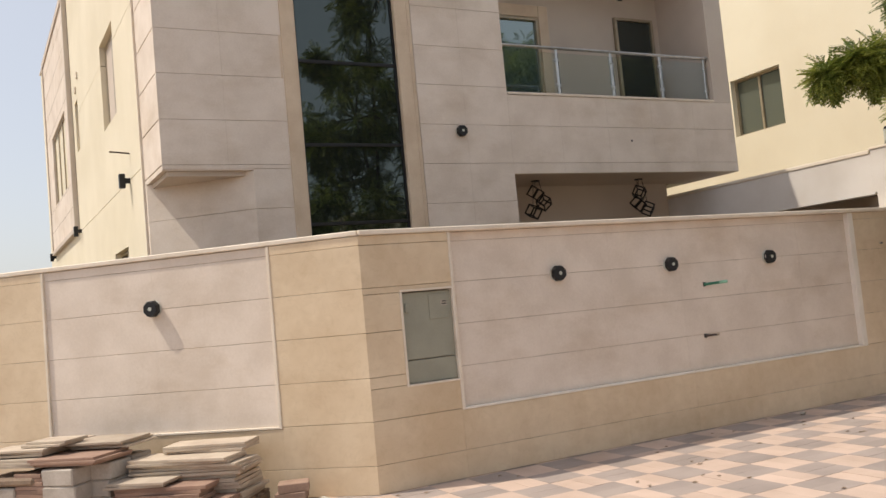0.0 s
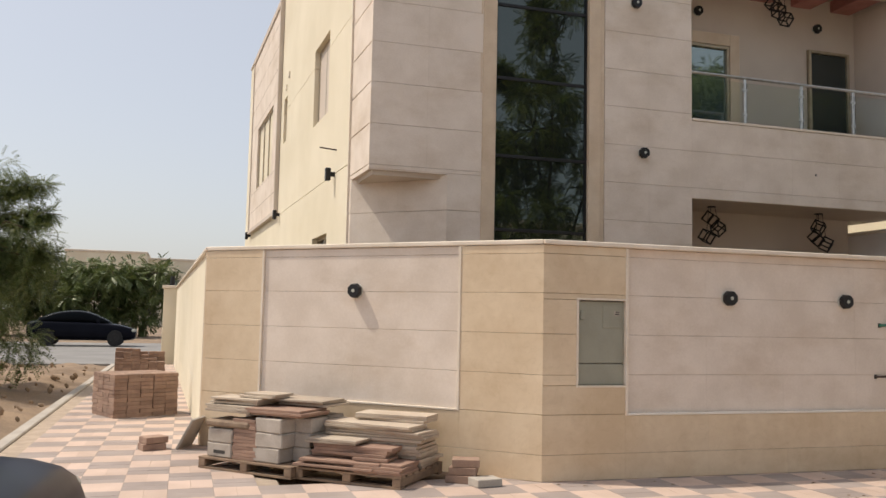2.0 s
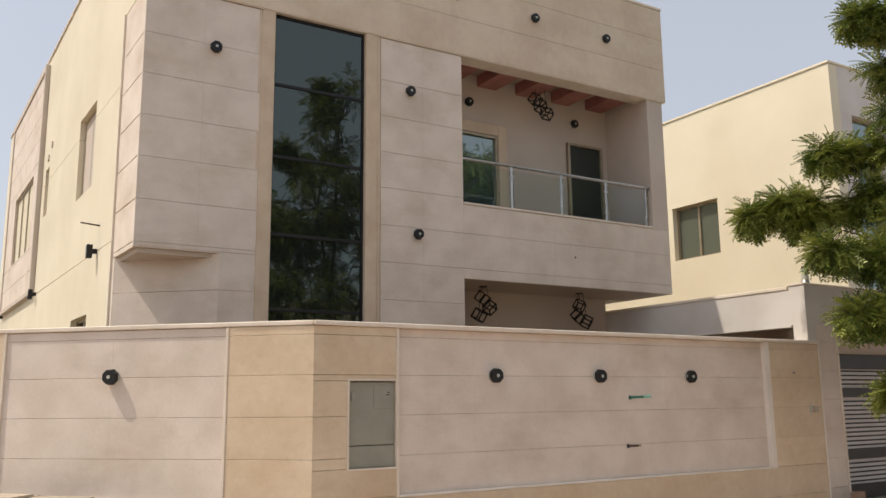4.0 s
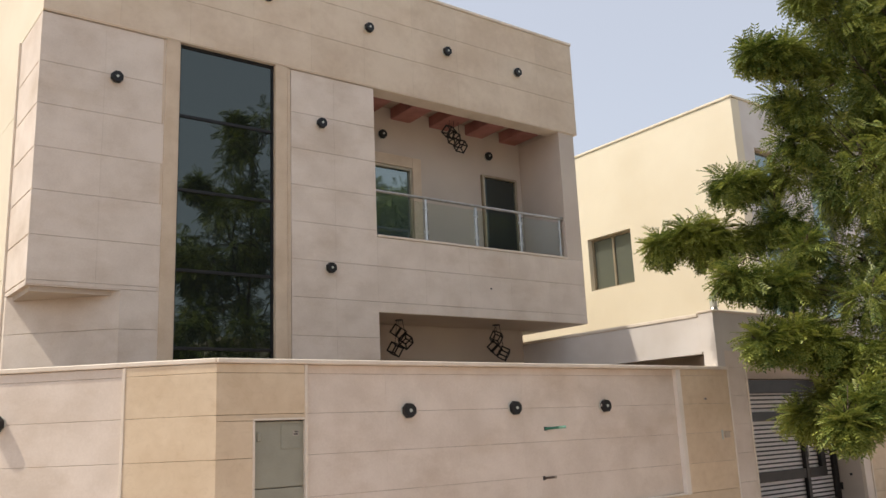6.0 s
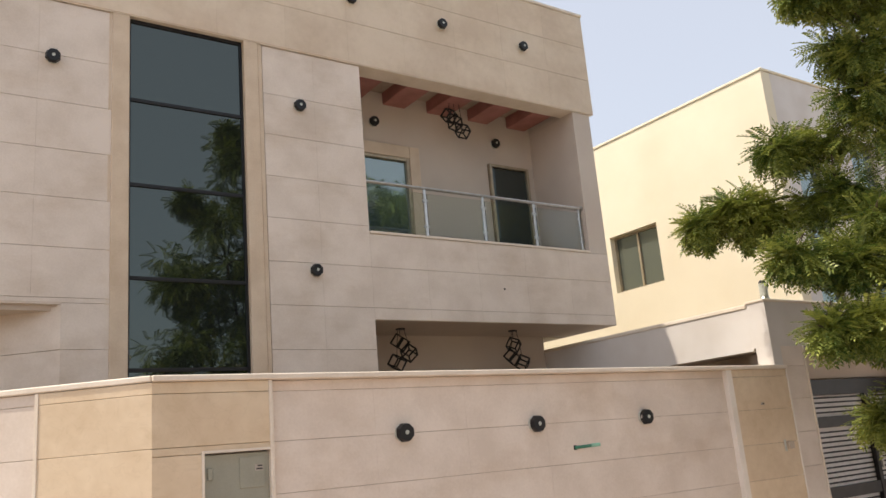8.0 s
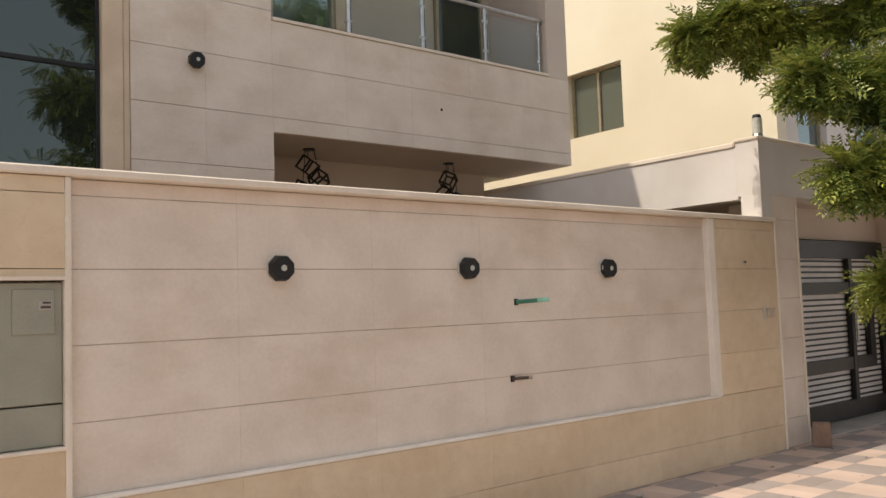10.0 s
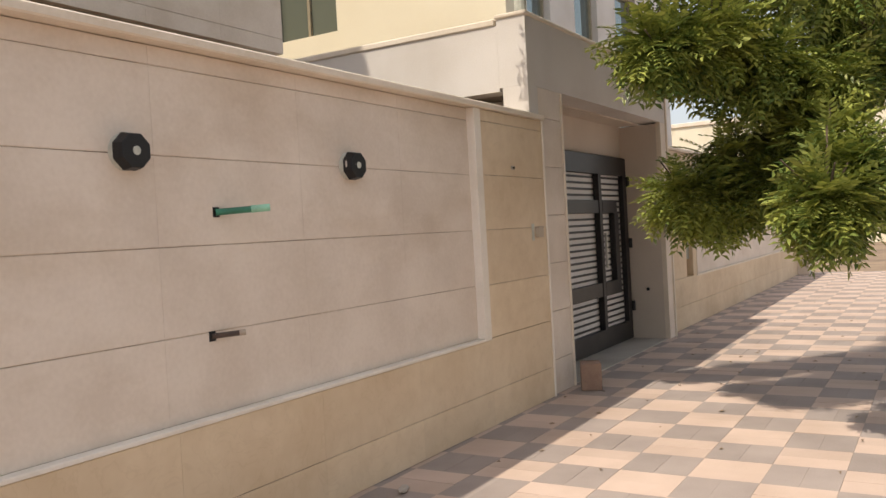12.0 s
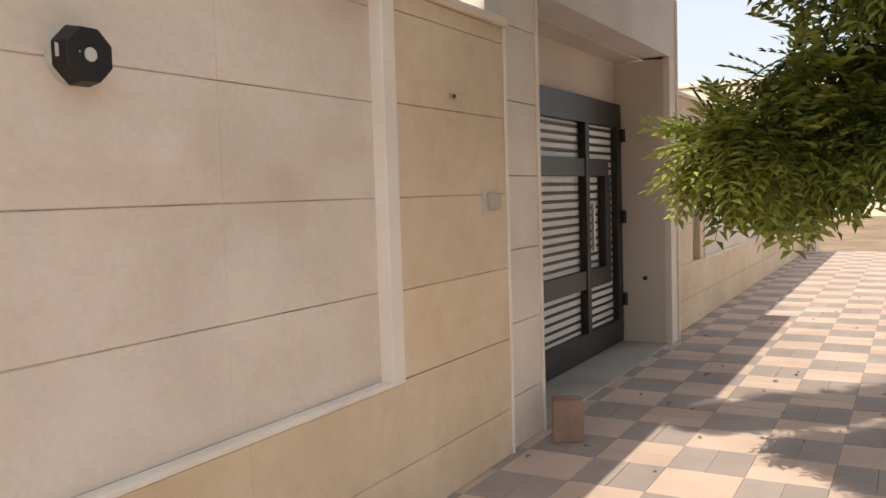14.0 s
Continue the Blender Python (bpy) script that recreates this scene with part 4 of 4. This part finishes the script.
tree("tall neem tree at the kerb", (9.4, -1.3, -0.02), 0.22,
     [(8.9, -1.3, 4.2, 2.0, 1.4, 2.0), (9.3, -1.3, 7.2, 1.7, 1.4, 1.8), (9.9, -1.2, 9.9, 0.9, 0.9, 1.5), (7.4, -1.2, 3.6, 0.9, 0.9, 1.2), (7.8, -1.2, 6.2, 0.6, 0.6, 0.8), (8.2, -1.2, 8.8, 0.5, 0.5, 0.5), (11.0, -1.2, 5.6, 0.9, 0.9, 1.6)],
     [((9.2, -1.2, 8), (8.0, -1.2, 9.1)), ((9.6, -1.2, 9.4), (9.2, -1.2, 11.4))], 5, per=55, cr=0.38)
fine = frond(6, 0.26, 0.05, 0.02)
tree("dusty green acacia tree on the dirt plot", (-5.6, 19.0, -0.1), 0.16,
     [(-5.2, 18.6, 2.6, 1.7, 1.6, 1.5), (-5.6, 19.0, 4.4, 1.6, 1.6, 1.2), (-4.5, 18.2, 1.6, 1.0, 0.9, 1.1), (-4.2, 18.3, 3.0, 0.9, 0.9, 1.2), (-3.7, 18.4, 2.7, 0.7, 0.8, 0.9), (-3.9, 17.6, 0.95, 0.7, 0.8, 0.75), (-4.8, 17.2, 0.8, 0.9, 0.8, 0.7)],
     [((-4.4, 18.4, 3.4), (-2.9, 18.6, 3.6)), ((-4.4, 18.4, 3.9), (-3.2, 18.6, 4.3)), ((-4.4, 18.4, 2.9), (-2.9, 18.6, 2.7))], 8, per=80, cr=0.42, leaf="leaf_far", base=fine, height0=1.3)
coarse = frond(5, 0.5, 0.2, 0.09)
for k, (x, y, r, h) in enumerate(((-6.3, 60, 3.0, 5.4), (-3.2, 61, 2.7, 5.5), (-9.6, 62, 3.2, 5.0), (-13, 60, 3.0, 6.2), (-16.5, 62, 3.2, 6.4))):
    tree("dense dark green roadside tree", (x, y, -0.1), 0.2, [(x, y, h * 0.5, r, r * 0.8, h * 0.42), (x + 0.8, y - 0.6, h * 0.72, r * 0.6, r * 0.6, h * 0.24)], [], 30 + k, per=26, cr=0.7, spacing=0.8, leaf="leaf_far", base=coarse, height0=1.0)


# ---- cars ----
def car(name, m, paint, label, mirrors=True, rims="steel"):
    """A saloon, its nose towards +x, 4.6 m long."""
    e = empty(name, m, label=label, category="car")
    def shell(sections, nm, mt):
        bm = bmesh.new()
        rings = []
        for x, w, zb, zt, r in sections:
            ring = [(-w, zb), (-w * 1.02, (zb + zt) / 2), (-w * 0.94, zt - r), (-w * 0.82, zt), (w * 0.82, zt), (w * 0.94, zt - r), (w * 1.02, (zb + zt) / 2), (w, zb)]
            rings.append([bm.verts.new((x, y, z)) for y, z in ring])
        for a, b in zip(rings[:-1], rings[1:]):
            for i in range(8):
                bm.faces.new((a[i], a[(i + 1) % 8], b[(i + 1) % 8], b[i]))
        bm.faces.new(rings[0])
        bm.faces.new(rings[-1])
        bmesh.ops.recalc_face_normals(bm, faces=bm.faces[:])
        for f in bm.faces:
            f.smooth = True
        o = part(nm, bm, mt, e)
        sub = o.modifiers.new("round", "SUBSURF")
        sub.levels = sub.render_levels = 2
        return o
    shell([(-2.3, 0.7, 0.35, 0.85, 0.1), (-2.2, 0.82, 0.25, 1.0, 0.1), (-1.4, 0.9, 0.2, 1.02, 0.1), (0.9, 0.91, 0.2, 0.98, 0.1), (1.7, 0.88, 0.2, 0.88, 0.1), (2.2, 0.8, 0.25, 0.74, 0.1), (2.32, 0.66, 0.35, 0.62, 0.08)], "body", paint)
    shell([(-2.0, 0.66, 0.9, 1.02, 0.04), (-1.2, 0.7, 0.9, 1.36, 0.08), (-0.2, 0.72, 0.9, 1.45, 0.08), (0.4, 0.7, 0.9, 1.36, 0.08), (1.3, 0.62, 0.85, 0.96, 0.04)], "cabin", M["car_glass"])
    for x in (-1.4, 1.42):
        for s in (-1, 1):
            wl_ = part("wheel", cyl(0.33, 0.33, (x, s * 0.7, 0.33), (x, s * 0.93, 0.33), 24), M["rubber"], e)
            part("rim", cyl(0.21, 0.19, (x, s * 0.9, 0.33), (x, s * 0.945, 0.33), 12), M[rims], wl_)
    for s in (-1, 1):
        part("headlight", box(2.1, 2.27, s * 0.62 - 0.13, s * 0.62 + 0.13, 0.6, 0.7, bevel=0.02), M["lens"], e)
        if mirrors:
            part("mirror", box(0.62, 0.78, s * 0.98 - 0.08, s * 0.98 + 0.08, 0.95, 1.07, bevel=0.03), paint, e)
    return e


car("saloon_car", pose(-4.9, 42.6, -0.06) @ Matrix.Diagonal((1.04, 1, 1.17, 1)), M["car"], "black saloon car parked across the street", rims="black")
car("parked_car", pose(-1.5, 1.45, -0.0, 0, 0, 90) @ Matrix.Diagonal((1, 1, 1.2, 1)), M["navy"], "dark navy car parked on the pavement", False)
car("far_car", pose(-6.0, 57.0, -0.1), M["silver"], "silver-grey car parked under the trees")

# ---- stacked materials by the corner ----
BR = {}


def pieces(e, name, material, dims, places):
    """Alike pieces on one mesh, each an object under its stack: places are x, y, z, turn, tilt."""
    key = (name, material.name, dims)
    if key not in BR:
        o = box(-dims[0] / 2, dims[0] / 2, -dims[1] / 2, dims[1] / 2, 0, dims[2], bevel=min(dims) * 0.08)
        me = bpy.data.meshes.new(name)
        o.to_mesh(me)
        o.free()
        me.materials.append(material)
        BR[key] = me
    for x, y, z, rz, rx in places:
        o = new(name, BR[key])
        o.parent = e
        o.matrix_local = pose(x, y, z, rx, 0, rz)


def pallet(m, w, d):
    e = empty("pallet", m, label="weathered grey-brown wooden pallet", category="pallet", group="pallets by the wall")
    pieces(e, "deck_board", M["pallet"], (w, 0.1, 0.02), [(0, -d / 2 + 0.05 + i * (d - 0.1) / 6, 0.1, 0, 0) for i in range(7)])
    pieces(e, "bearer", M["pallet"], (0.09, d, 0.075), [(x, 0, 0.024, 0, 0) for x in (-w / 2 + 0.045, 0, w / 2 - 0.045)])
    pieces(e, "foot_board", M["pallet"], (w, 0.1, 0.022), [(0, y, 0.001, 0, 0) for y in (-d / 2 + 0.05, d / 2 - 0.05)])


rs = random.Random(4)
# frame of the corner run: x towards the corner, -y away from the wall
def chm(x, y, rz=0):
    return ch.matrix_world @ pose(x, y, 0, 0, 0, rz)


P1, P2 = CL - 2.72, CL - 1.6
pallet(chm(P1, -0.68, -2), 1.2, 1.0)
pallet(chm(P2, -0.6, 3), 1.15, 1.0)


def boxes(m):
    e = empty("carton_stack", m, label="stack of white tile cartons with torn wrapping", category="cartons")
    for ix, x in enumerate((-0.36, 0.25, 0.46)):
        for k in range(3 if ix else 2):
            pieces(e, "carton", M["carton"], (0.34, 0.3, 0.145), [(x + rs.uniform(-0.015, 0.015), -0.3 + (ix == 2) * 0.22, 0.122 + k * 0.147, rs.uniform(-3, 3), 0)])
    pieces(e, "carton", M["carton"], (0.34, 0.3, 0.145), [(x, 0.25, 0.122 + k * 0.147, rs.uniform(-4, 4), 0) for x in (-0.34, 0.04, 0.42) for k in range(3)])
    for k in range(12):
        pieces(e, "stone_tile", M["tile_red"], (0.3, 0.34, 0.032), [(-0.04 + rs.uniform(-0.01, 0.01), -0.28, 0.122 + k * 0.034, rs.uniform(-3, 3), 0)])
    part("torn_wrap", box(-0.56, 0.02, -0.47, -0.1, 0.43, 0.5, bevel=0.02), M["cardboard"], e, "torn brown cardboard")
    part("print_bar", box(-0.44, -0.28, -0.4535, -0.45, 0.16, 0.195), M["ink"], e, "illegible dark print")
    return e


boxes(chm(P1, -0.68, -2))


def tile_stack(m, label, rows, seed):
    """rows: material, width, depth, thickness, count, x, y, base height, spread."""
    r = random.Random(seed)
    e = empty("tile_stack", m, label=label, category="tiles", group="stone tile stacks")
    for mt, w, d, t, n, x, y, z, sp in rows:
        for k in range(n):
            pieces(e, "stone_tile", M[mt], (w, d, t), [(x + r.uniform(-sp, sp), y + r.uniform(-sp, sp), z + k * (t + 0.002), r.uniform(-5, 5), 0)])


tile_stack(chm(P1, -0.68, -2), "loose beige and brown stone tiles piled on cartons",
           [("tile", 0.62, 0.62, 0.022, 3, -0.28, -0.12, 0.58, 0.03), ("tile_red", 0.66, 0.5, 0.022, 3, 0.3, -0.2, 0.58, 0.03), ("tile", 0.6, 0.45, 0.02, 3, 0.36, 0.15, 0.66, 0.05),
            ("tile", 0.6, 0.34, 0.02, 3, -0.3, -0.2, 0.66, 0.04), ("tile", 0.5, 0.4, 0.02, 3, -0.28, 0.2, 0.66, 0.04), ("tile", 0.42, 0.3, 0.02, 2, -0.05, -0.12, 0.73, 0.04)], 3)
tile_stack(chm(P2, -0.6, 3), "uneven pile of beige stone tiles on a pallet",
           [("tile_red", 0.85, 0.5, 0.022, 4, -0.12, -0.25, 0.121, 0.05), ("tile_red", 0.5, 0.42, 0.022, 4, 0.3, -0.28, 0.121, 0.04), ("tile_red", 0.5, 0.32, 0.03, 4, -0.2, -0.2, 0.22, 0.04),
            ("tile", 1.0, 0.5, 0.03, 9, 0.07, 0.16, 0.121, 0.05), ("tile", 0.55, 0.34, 0.022, 2, -0.22, -0.24, 0.352, 0.03), ("tile_red", 0.36, 0.3, 0.03, 4, 0.2, -0.25, 0.22, 0.03),
            ("tile", 1.08, 0.4, 0.022, 3, 0.05, 0.06, 0.412, 0.06), ("tile", 0.98, 0.36, 0.025, 2, 0.02, 0.02, 0.488, 0.05), ("tile", 0.78, 0.34, 0.022, 3, 0.18, 0.24, 0.544, 0.03)], 6)
lean = empty("leaning_tile", ch.matrix_world @ pose(-0.06, -0.2, 0.0, 0, 28, 20), label="grey stone slab leaning by the wall corner", category="tile")
part("slab", box(-0.015, 0.015, -0.22, 0.22, 0.0, 0.4, bevel=0.004), M["kerb"], lean)


def block_stack(m, label, nx, ny, nz, gapx=0.004, ragged=0, seed=1, size=(0.2, 0.2, 0.08)):
    r = random.Random(seed)
    e = empty("paver_stack", m, label=label, category="pavers", group="stacked pavers")
    for i in range(nx):
        for j in range(ny):
            for k in range(nz - (r.randint(0, ragged) if ragged else 0)):
                if ny > 2 and 0 < j < ny - 1 and 0 < i < nx - 1 and k < nz - 3 - ragged:
                    continue
                pieces(e, "paver", M["brick"], size, [((i - (nx - 1) / 2) * (size[0] + gapx) + r.uniform(-0.006, 0.006), (j - (ny - 1) / 2) * (size[1] + 0.004) + r.uniform(-0.006, 0.006), k * (size[2] + 0.001), r.uniform(-1.5, 1.5), 0)])


block_stack(pose(-1.02, 13.6, 0.0, 0, 0, 27), "neat stack of red-brown paving blocks on the side path", 5, 4, 11, seed=2, size=(0.2, 0.2, 0.058))
block_stack(pose(-1.4, 22.9, 0.0, 0, 0, 3), "ragged stack of red-brown paving blocks further along the path", 6, 4, 8, ragged=4, seed=9)
for k, (x, y, rz, lab, nb) in enumerate(((-0.63, 9.95, 20, "two loose paving blocks on the path", 2), (2.33, 7.42, -35, "loose paving blocks at the foot of the wall", 3), (2.5, 7.2, 10, "grey concrete block at the wall's foot", 1))):
    e = empty("loose_pavers", pose(x, y, 0, 0, 0, rz), label=lab, category="pavers")
    pieces(e, "paver", M["brick"] if nb > 1 else M["kerb"], (0.27, 0.2, 0.075), [(0.02 * i, 0.01 * i, i * 0.077, 8 * i, 0) for i in range(nb)])
gb = empty("gate_block", pose(11.43, 7.05, 0.0, 0, 0, 25), label="brown block standing before the gate pillar", category="block")
part("block", box(-0.06, 0.0, -0.09, 0.09, 0, 0.24, bevel=0.008), M["brick"], gb)
part("block", box(0.006, 0.075, -0.085, 0.09, 0, 0.25, bevel=0.008), M["brick"], gb)

# ---- beyond ----
def villa_far(x, y, w, d, h, mt, label):
    e = empty("far_house", pose(x, y, -0.1), label=label, category="house")
    wall_with(e, "wall", -w / 2, w / 2, 0, h, -d / 2, d / 2, [], M[mt])
    part("parapet", box(-w / 2 - 0.1, w / 2 + 0.1, -d / 2 - 0.1, d / 2 + 0.1, h, h + 0.25, bevel=0.03), M["trim"], e)
    for i in range(int(w // 3)):
        for z in (1.2, 4.4):
            if z + 1.5 < h:
                window(e, -w / 2 + 1 + i * 3, -w / 2 + 2.2 + i * 3, z, z + 1.4, -d / 2 - 0.06, 2)


villa_far(-9.5, 110, 9, 9, 8.6, "stucco", "distant flat-roofed tan house behind trees")
villa_far(1.0, 115, 14, 9, 8.2, "plaster", "distant flat-roofed pale house behind trees")
pier = empty("gate_pier", pose(-0.75, 27.6, -0.1), label="plastered gate pier at the end of the side wall", category="pier")
part("shaft", box(-0.25, 0.25, -0.25, 0.25, 0, 2.45, bevel=0.01), M["plaster"], pier)
part("cap", box(-0.3, 0.3, -0.3, 0.3, 2.45, 2.55, bevel=0.01), M["trim"], pier)
part("lantern", cyl(0.09, 0.07, (0, 0, 2.55), (0, 0, 2.85), 10), M["black"], pier)
fw = empty("far_wall", label="tan boundary wall across the sandy lot", category="wall", kind="structure")
part("wall", box(48, 48.3, -30, 40, -0.1, 2.6), M["stucco"], fw)
part("coping", box(47.95, 48.35, -30, 40, 2.6, 2.72), M["trim"], fw)
villa_far(62, 14, 14, 20, 7.0, "plaster", "pale house beyond the sandy lot")
sg = empty("sign_board", pose(40, 8.2, -0.12), label="small white sign board on posts", category="sign")
part("board", box(-0.03, 0.03, -0.5, 0.5, 0.5, 1.3, bevel=0.01), M["backing"], sg)
for y in (-0.4, 0.4):
    part("post", cyl(0.03, 0.03, (0.05, y, 0), (0.05, y, 1.3), 8), M["steel"], sg)
# opposite side of the street
villa_far(4, -26, 16, 8, 7.5, "stucco", "house across the street")
villa_far(24, -26, 14, 8, 7.0, "plaster", "pale house across the street")

# dirt mounds and stones on the plot
bm = bmesh.new()
bmesh.ops.create_grid(bm, x_segments=60, y_segments=80, size=1)
for v in bm.verts:
    v.co.x, v.co.y = -8.5 + v.co.x * 6.1, 18 + v.co.y * 9.9
    edge = min(1.0, (-2.45 - v.co.x) / 0.8, (27.9 - v.co.y) / 1.0, (v.co.y - 8.1) / 1.0)
    v.co.z = -0.14 + max(0, edge) * (0.14 + 0.22 * noise.noise((v.co.x * 0.6, v.co.y * 0.5, 3)) + 0.1 * noise.noise((v.co.x * 2, v.co.y * 2, 7)))
for f in bm.faces:
    f.smooth = True
tagged(mesh_ob("dirt_mound", bm, M["sand"]), "heaped sandy soil with rubble on the plot", "soil", kind="structure")
bm = bmesh.new()
rr = random.Random(12)
for k in range(160):
    x, y = rr.uniform(-6, -2.5), rr.uniform(9, 26)
    r = rr.uniform(0.02, 0.09)
    bmesh.ops.create_icosphere(bm, subdivisions=1, radius=r, matrix=pose(x, y, 0.03 + r * 0.3, rr.uniform(0, 90), rr.uniform(0, 90), 0) @ Matrix.Diagonal((1, 0.7, 0.55, 1)))
tagged(mesh_ob("rubble", bm, M["sand"]), "scattered stones and rubble on the soil", "rubble", kind="stuff")
# dry leaves and litter on the pavement
bm = bmesh.new()
for k in range(140):
    x, y = rr.uniform(3, 24), rr.uniform(4.0, 7.2)
    a, r = rr.uniform(0, 6.28), rr.uniform(0.012, 0.03)
    vs = [bm.verts.new((x + r * 1.6 * math.cos(a + t) * (1 if i % 2 == 0 else 0.5), y + r * math.sin(a + t) * (1 if i % 2 == 0 else 0.5), 0.006 + 0.008 * (i % 2))) for i, t in enumerate((0, 1.57, 3.14, 4.71))]
    bm.faces.new(vs)
tagged(mesh_ob("dry_leaves", bm, M["cardboard"]), "dry brown leaves scattered on the pavement", "leaves", kind="stuff")
lit = empty("litter", pose(8.35, 7.0, 0, 0, 0, 15), label="crushed white paper litter by the wall", category="litter")
bm = bmesh.new()
bmesh.ops.create_icosphere(bm, subdivisions=2, radius=0.035, matrix=Matrix.Translation((0, 0, 0.02)) @ Matrix.Diagonal((1.5, 0.8, 0.6, 1)))
for v in bm.verts:
    v.co += Vector((rr.uniform(-1, 1), rr.uniform(-1, 1), rr.uniform(-0.4, 0.6))) * 0.008
part("crumpled_paper", bm, M["carton"], lit)

# ---- paving blocks, last ----
SQX, SQY = 0.4, 0.393
OX, OY = 10.39, 5.625
PM = {}
# the pink squares are split one way, the grey ones the other
HALF = {"paver_a": (SQX / 2, SQY, SQX / 2, 0.0), "paver_b": (SQX, SQY / 2, 0.0, SQY / 2)}
for key, (w, d, _, _) in HALF.items():
    b = box(0.0007, w - 0.0007, 0.0007, d - 0.0007, -0.05, 0.0, bevel=0.0012)
    me = bpy.data.meshes.new("paver")
    b.to_mesh(me)
    b.free()
    me.materials.append(M[key])
    PM[key] = me
rest = {"paver_a": ([], []), "paver_b": ([], [])}


def put(key, parent, near, x, y):
    w, d, sx, sy = HALF[key]
    for h in (0, 1):
        z = rr.uniform(-0.0015, 0.0015)
        px, py = x + h * sx, y + h * sy
        if near:
            o = new("paver", PM[key])
            o.parent = parent
            o.location = (px, py, z)
        else:
            v, f = rest[key]
            n = len(v)
            a, b, c, e = px + 0.0008, px + w - 0.0008, py + 0.0008, py + d - 0.0008
            v.extend(((a, c, z), (b, c, z), (b, e, z), (a, e, z), (a, c, -0.03), (b, c, -0.03), (b, e, -0.03), (a, e, -0.03)))
            f.extend(((n, n + 1, n + 2, n + 3), (n, n + 4, n + 5, n + 1), (n + 1, n + 5, n + 6, n + 2), (n + 2, n + 6, n + 7, n + 3), (n + 3, n + 7, n + 4, n)))


for i in range(-60, 80):
    for j in range(-40, 60):
        x, y = OX + i * SQX, OY + j * SQY
        key = "paver_a" if (i + j) % 2 == 0 else "paver_b"
        if -3.0 <= x and x + SQX <= 26.5 and -1.5 <= y and y + SQY <= 7.62:
            put(key, pave, 9.4 < x < 13.9 and 5.2 < y, x, y)
        elif -2.25 <= x and x + SQX <= 0.7 and 7.58 <= y and y + SQY <= 27.0:
            put(key, path_bed, False, x, y)
for key, (v, f) in rest.items():
    me = bpy.data.meshes.new("pavers")
    me.from_pydata(v, [], f)
    me.materials.append(M[key + "i"])
    tagged(new("pavers", me), ("pink" if key == "paver_a" else "grey") + " concrete paving blocks laid in a chequer", "pavers", kind="stuff")
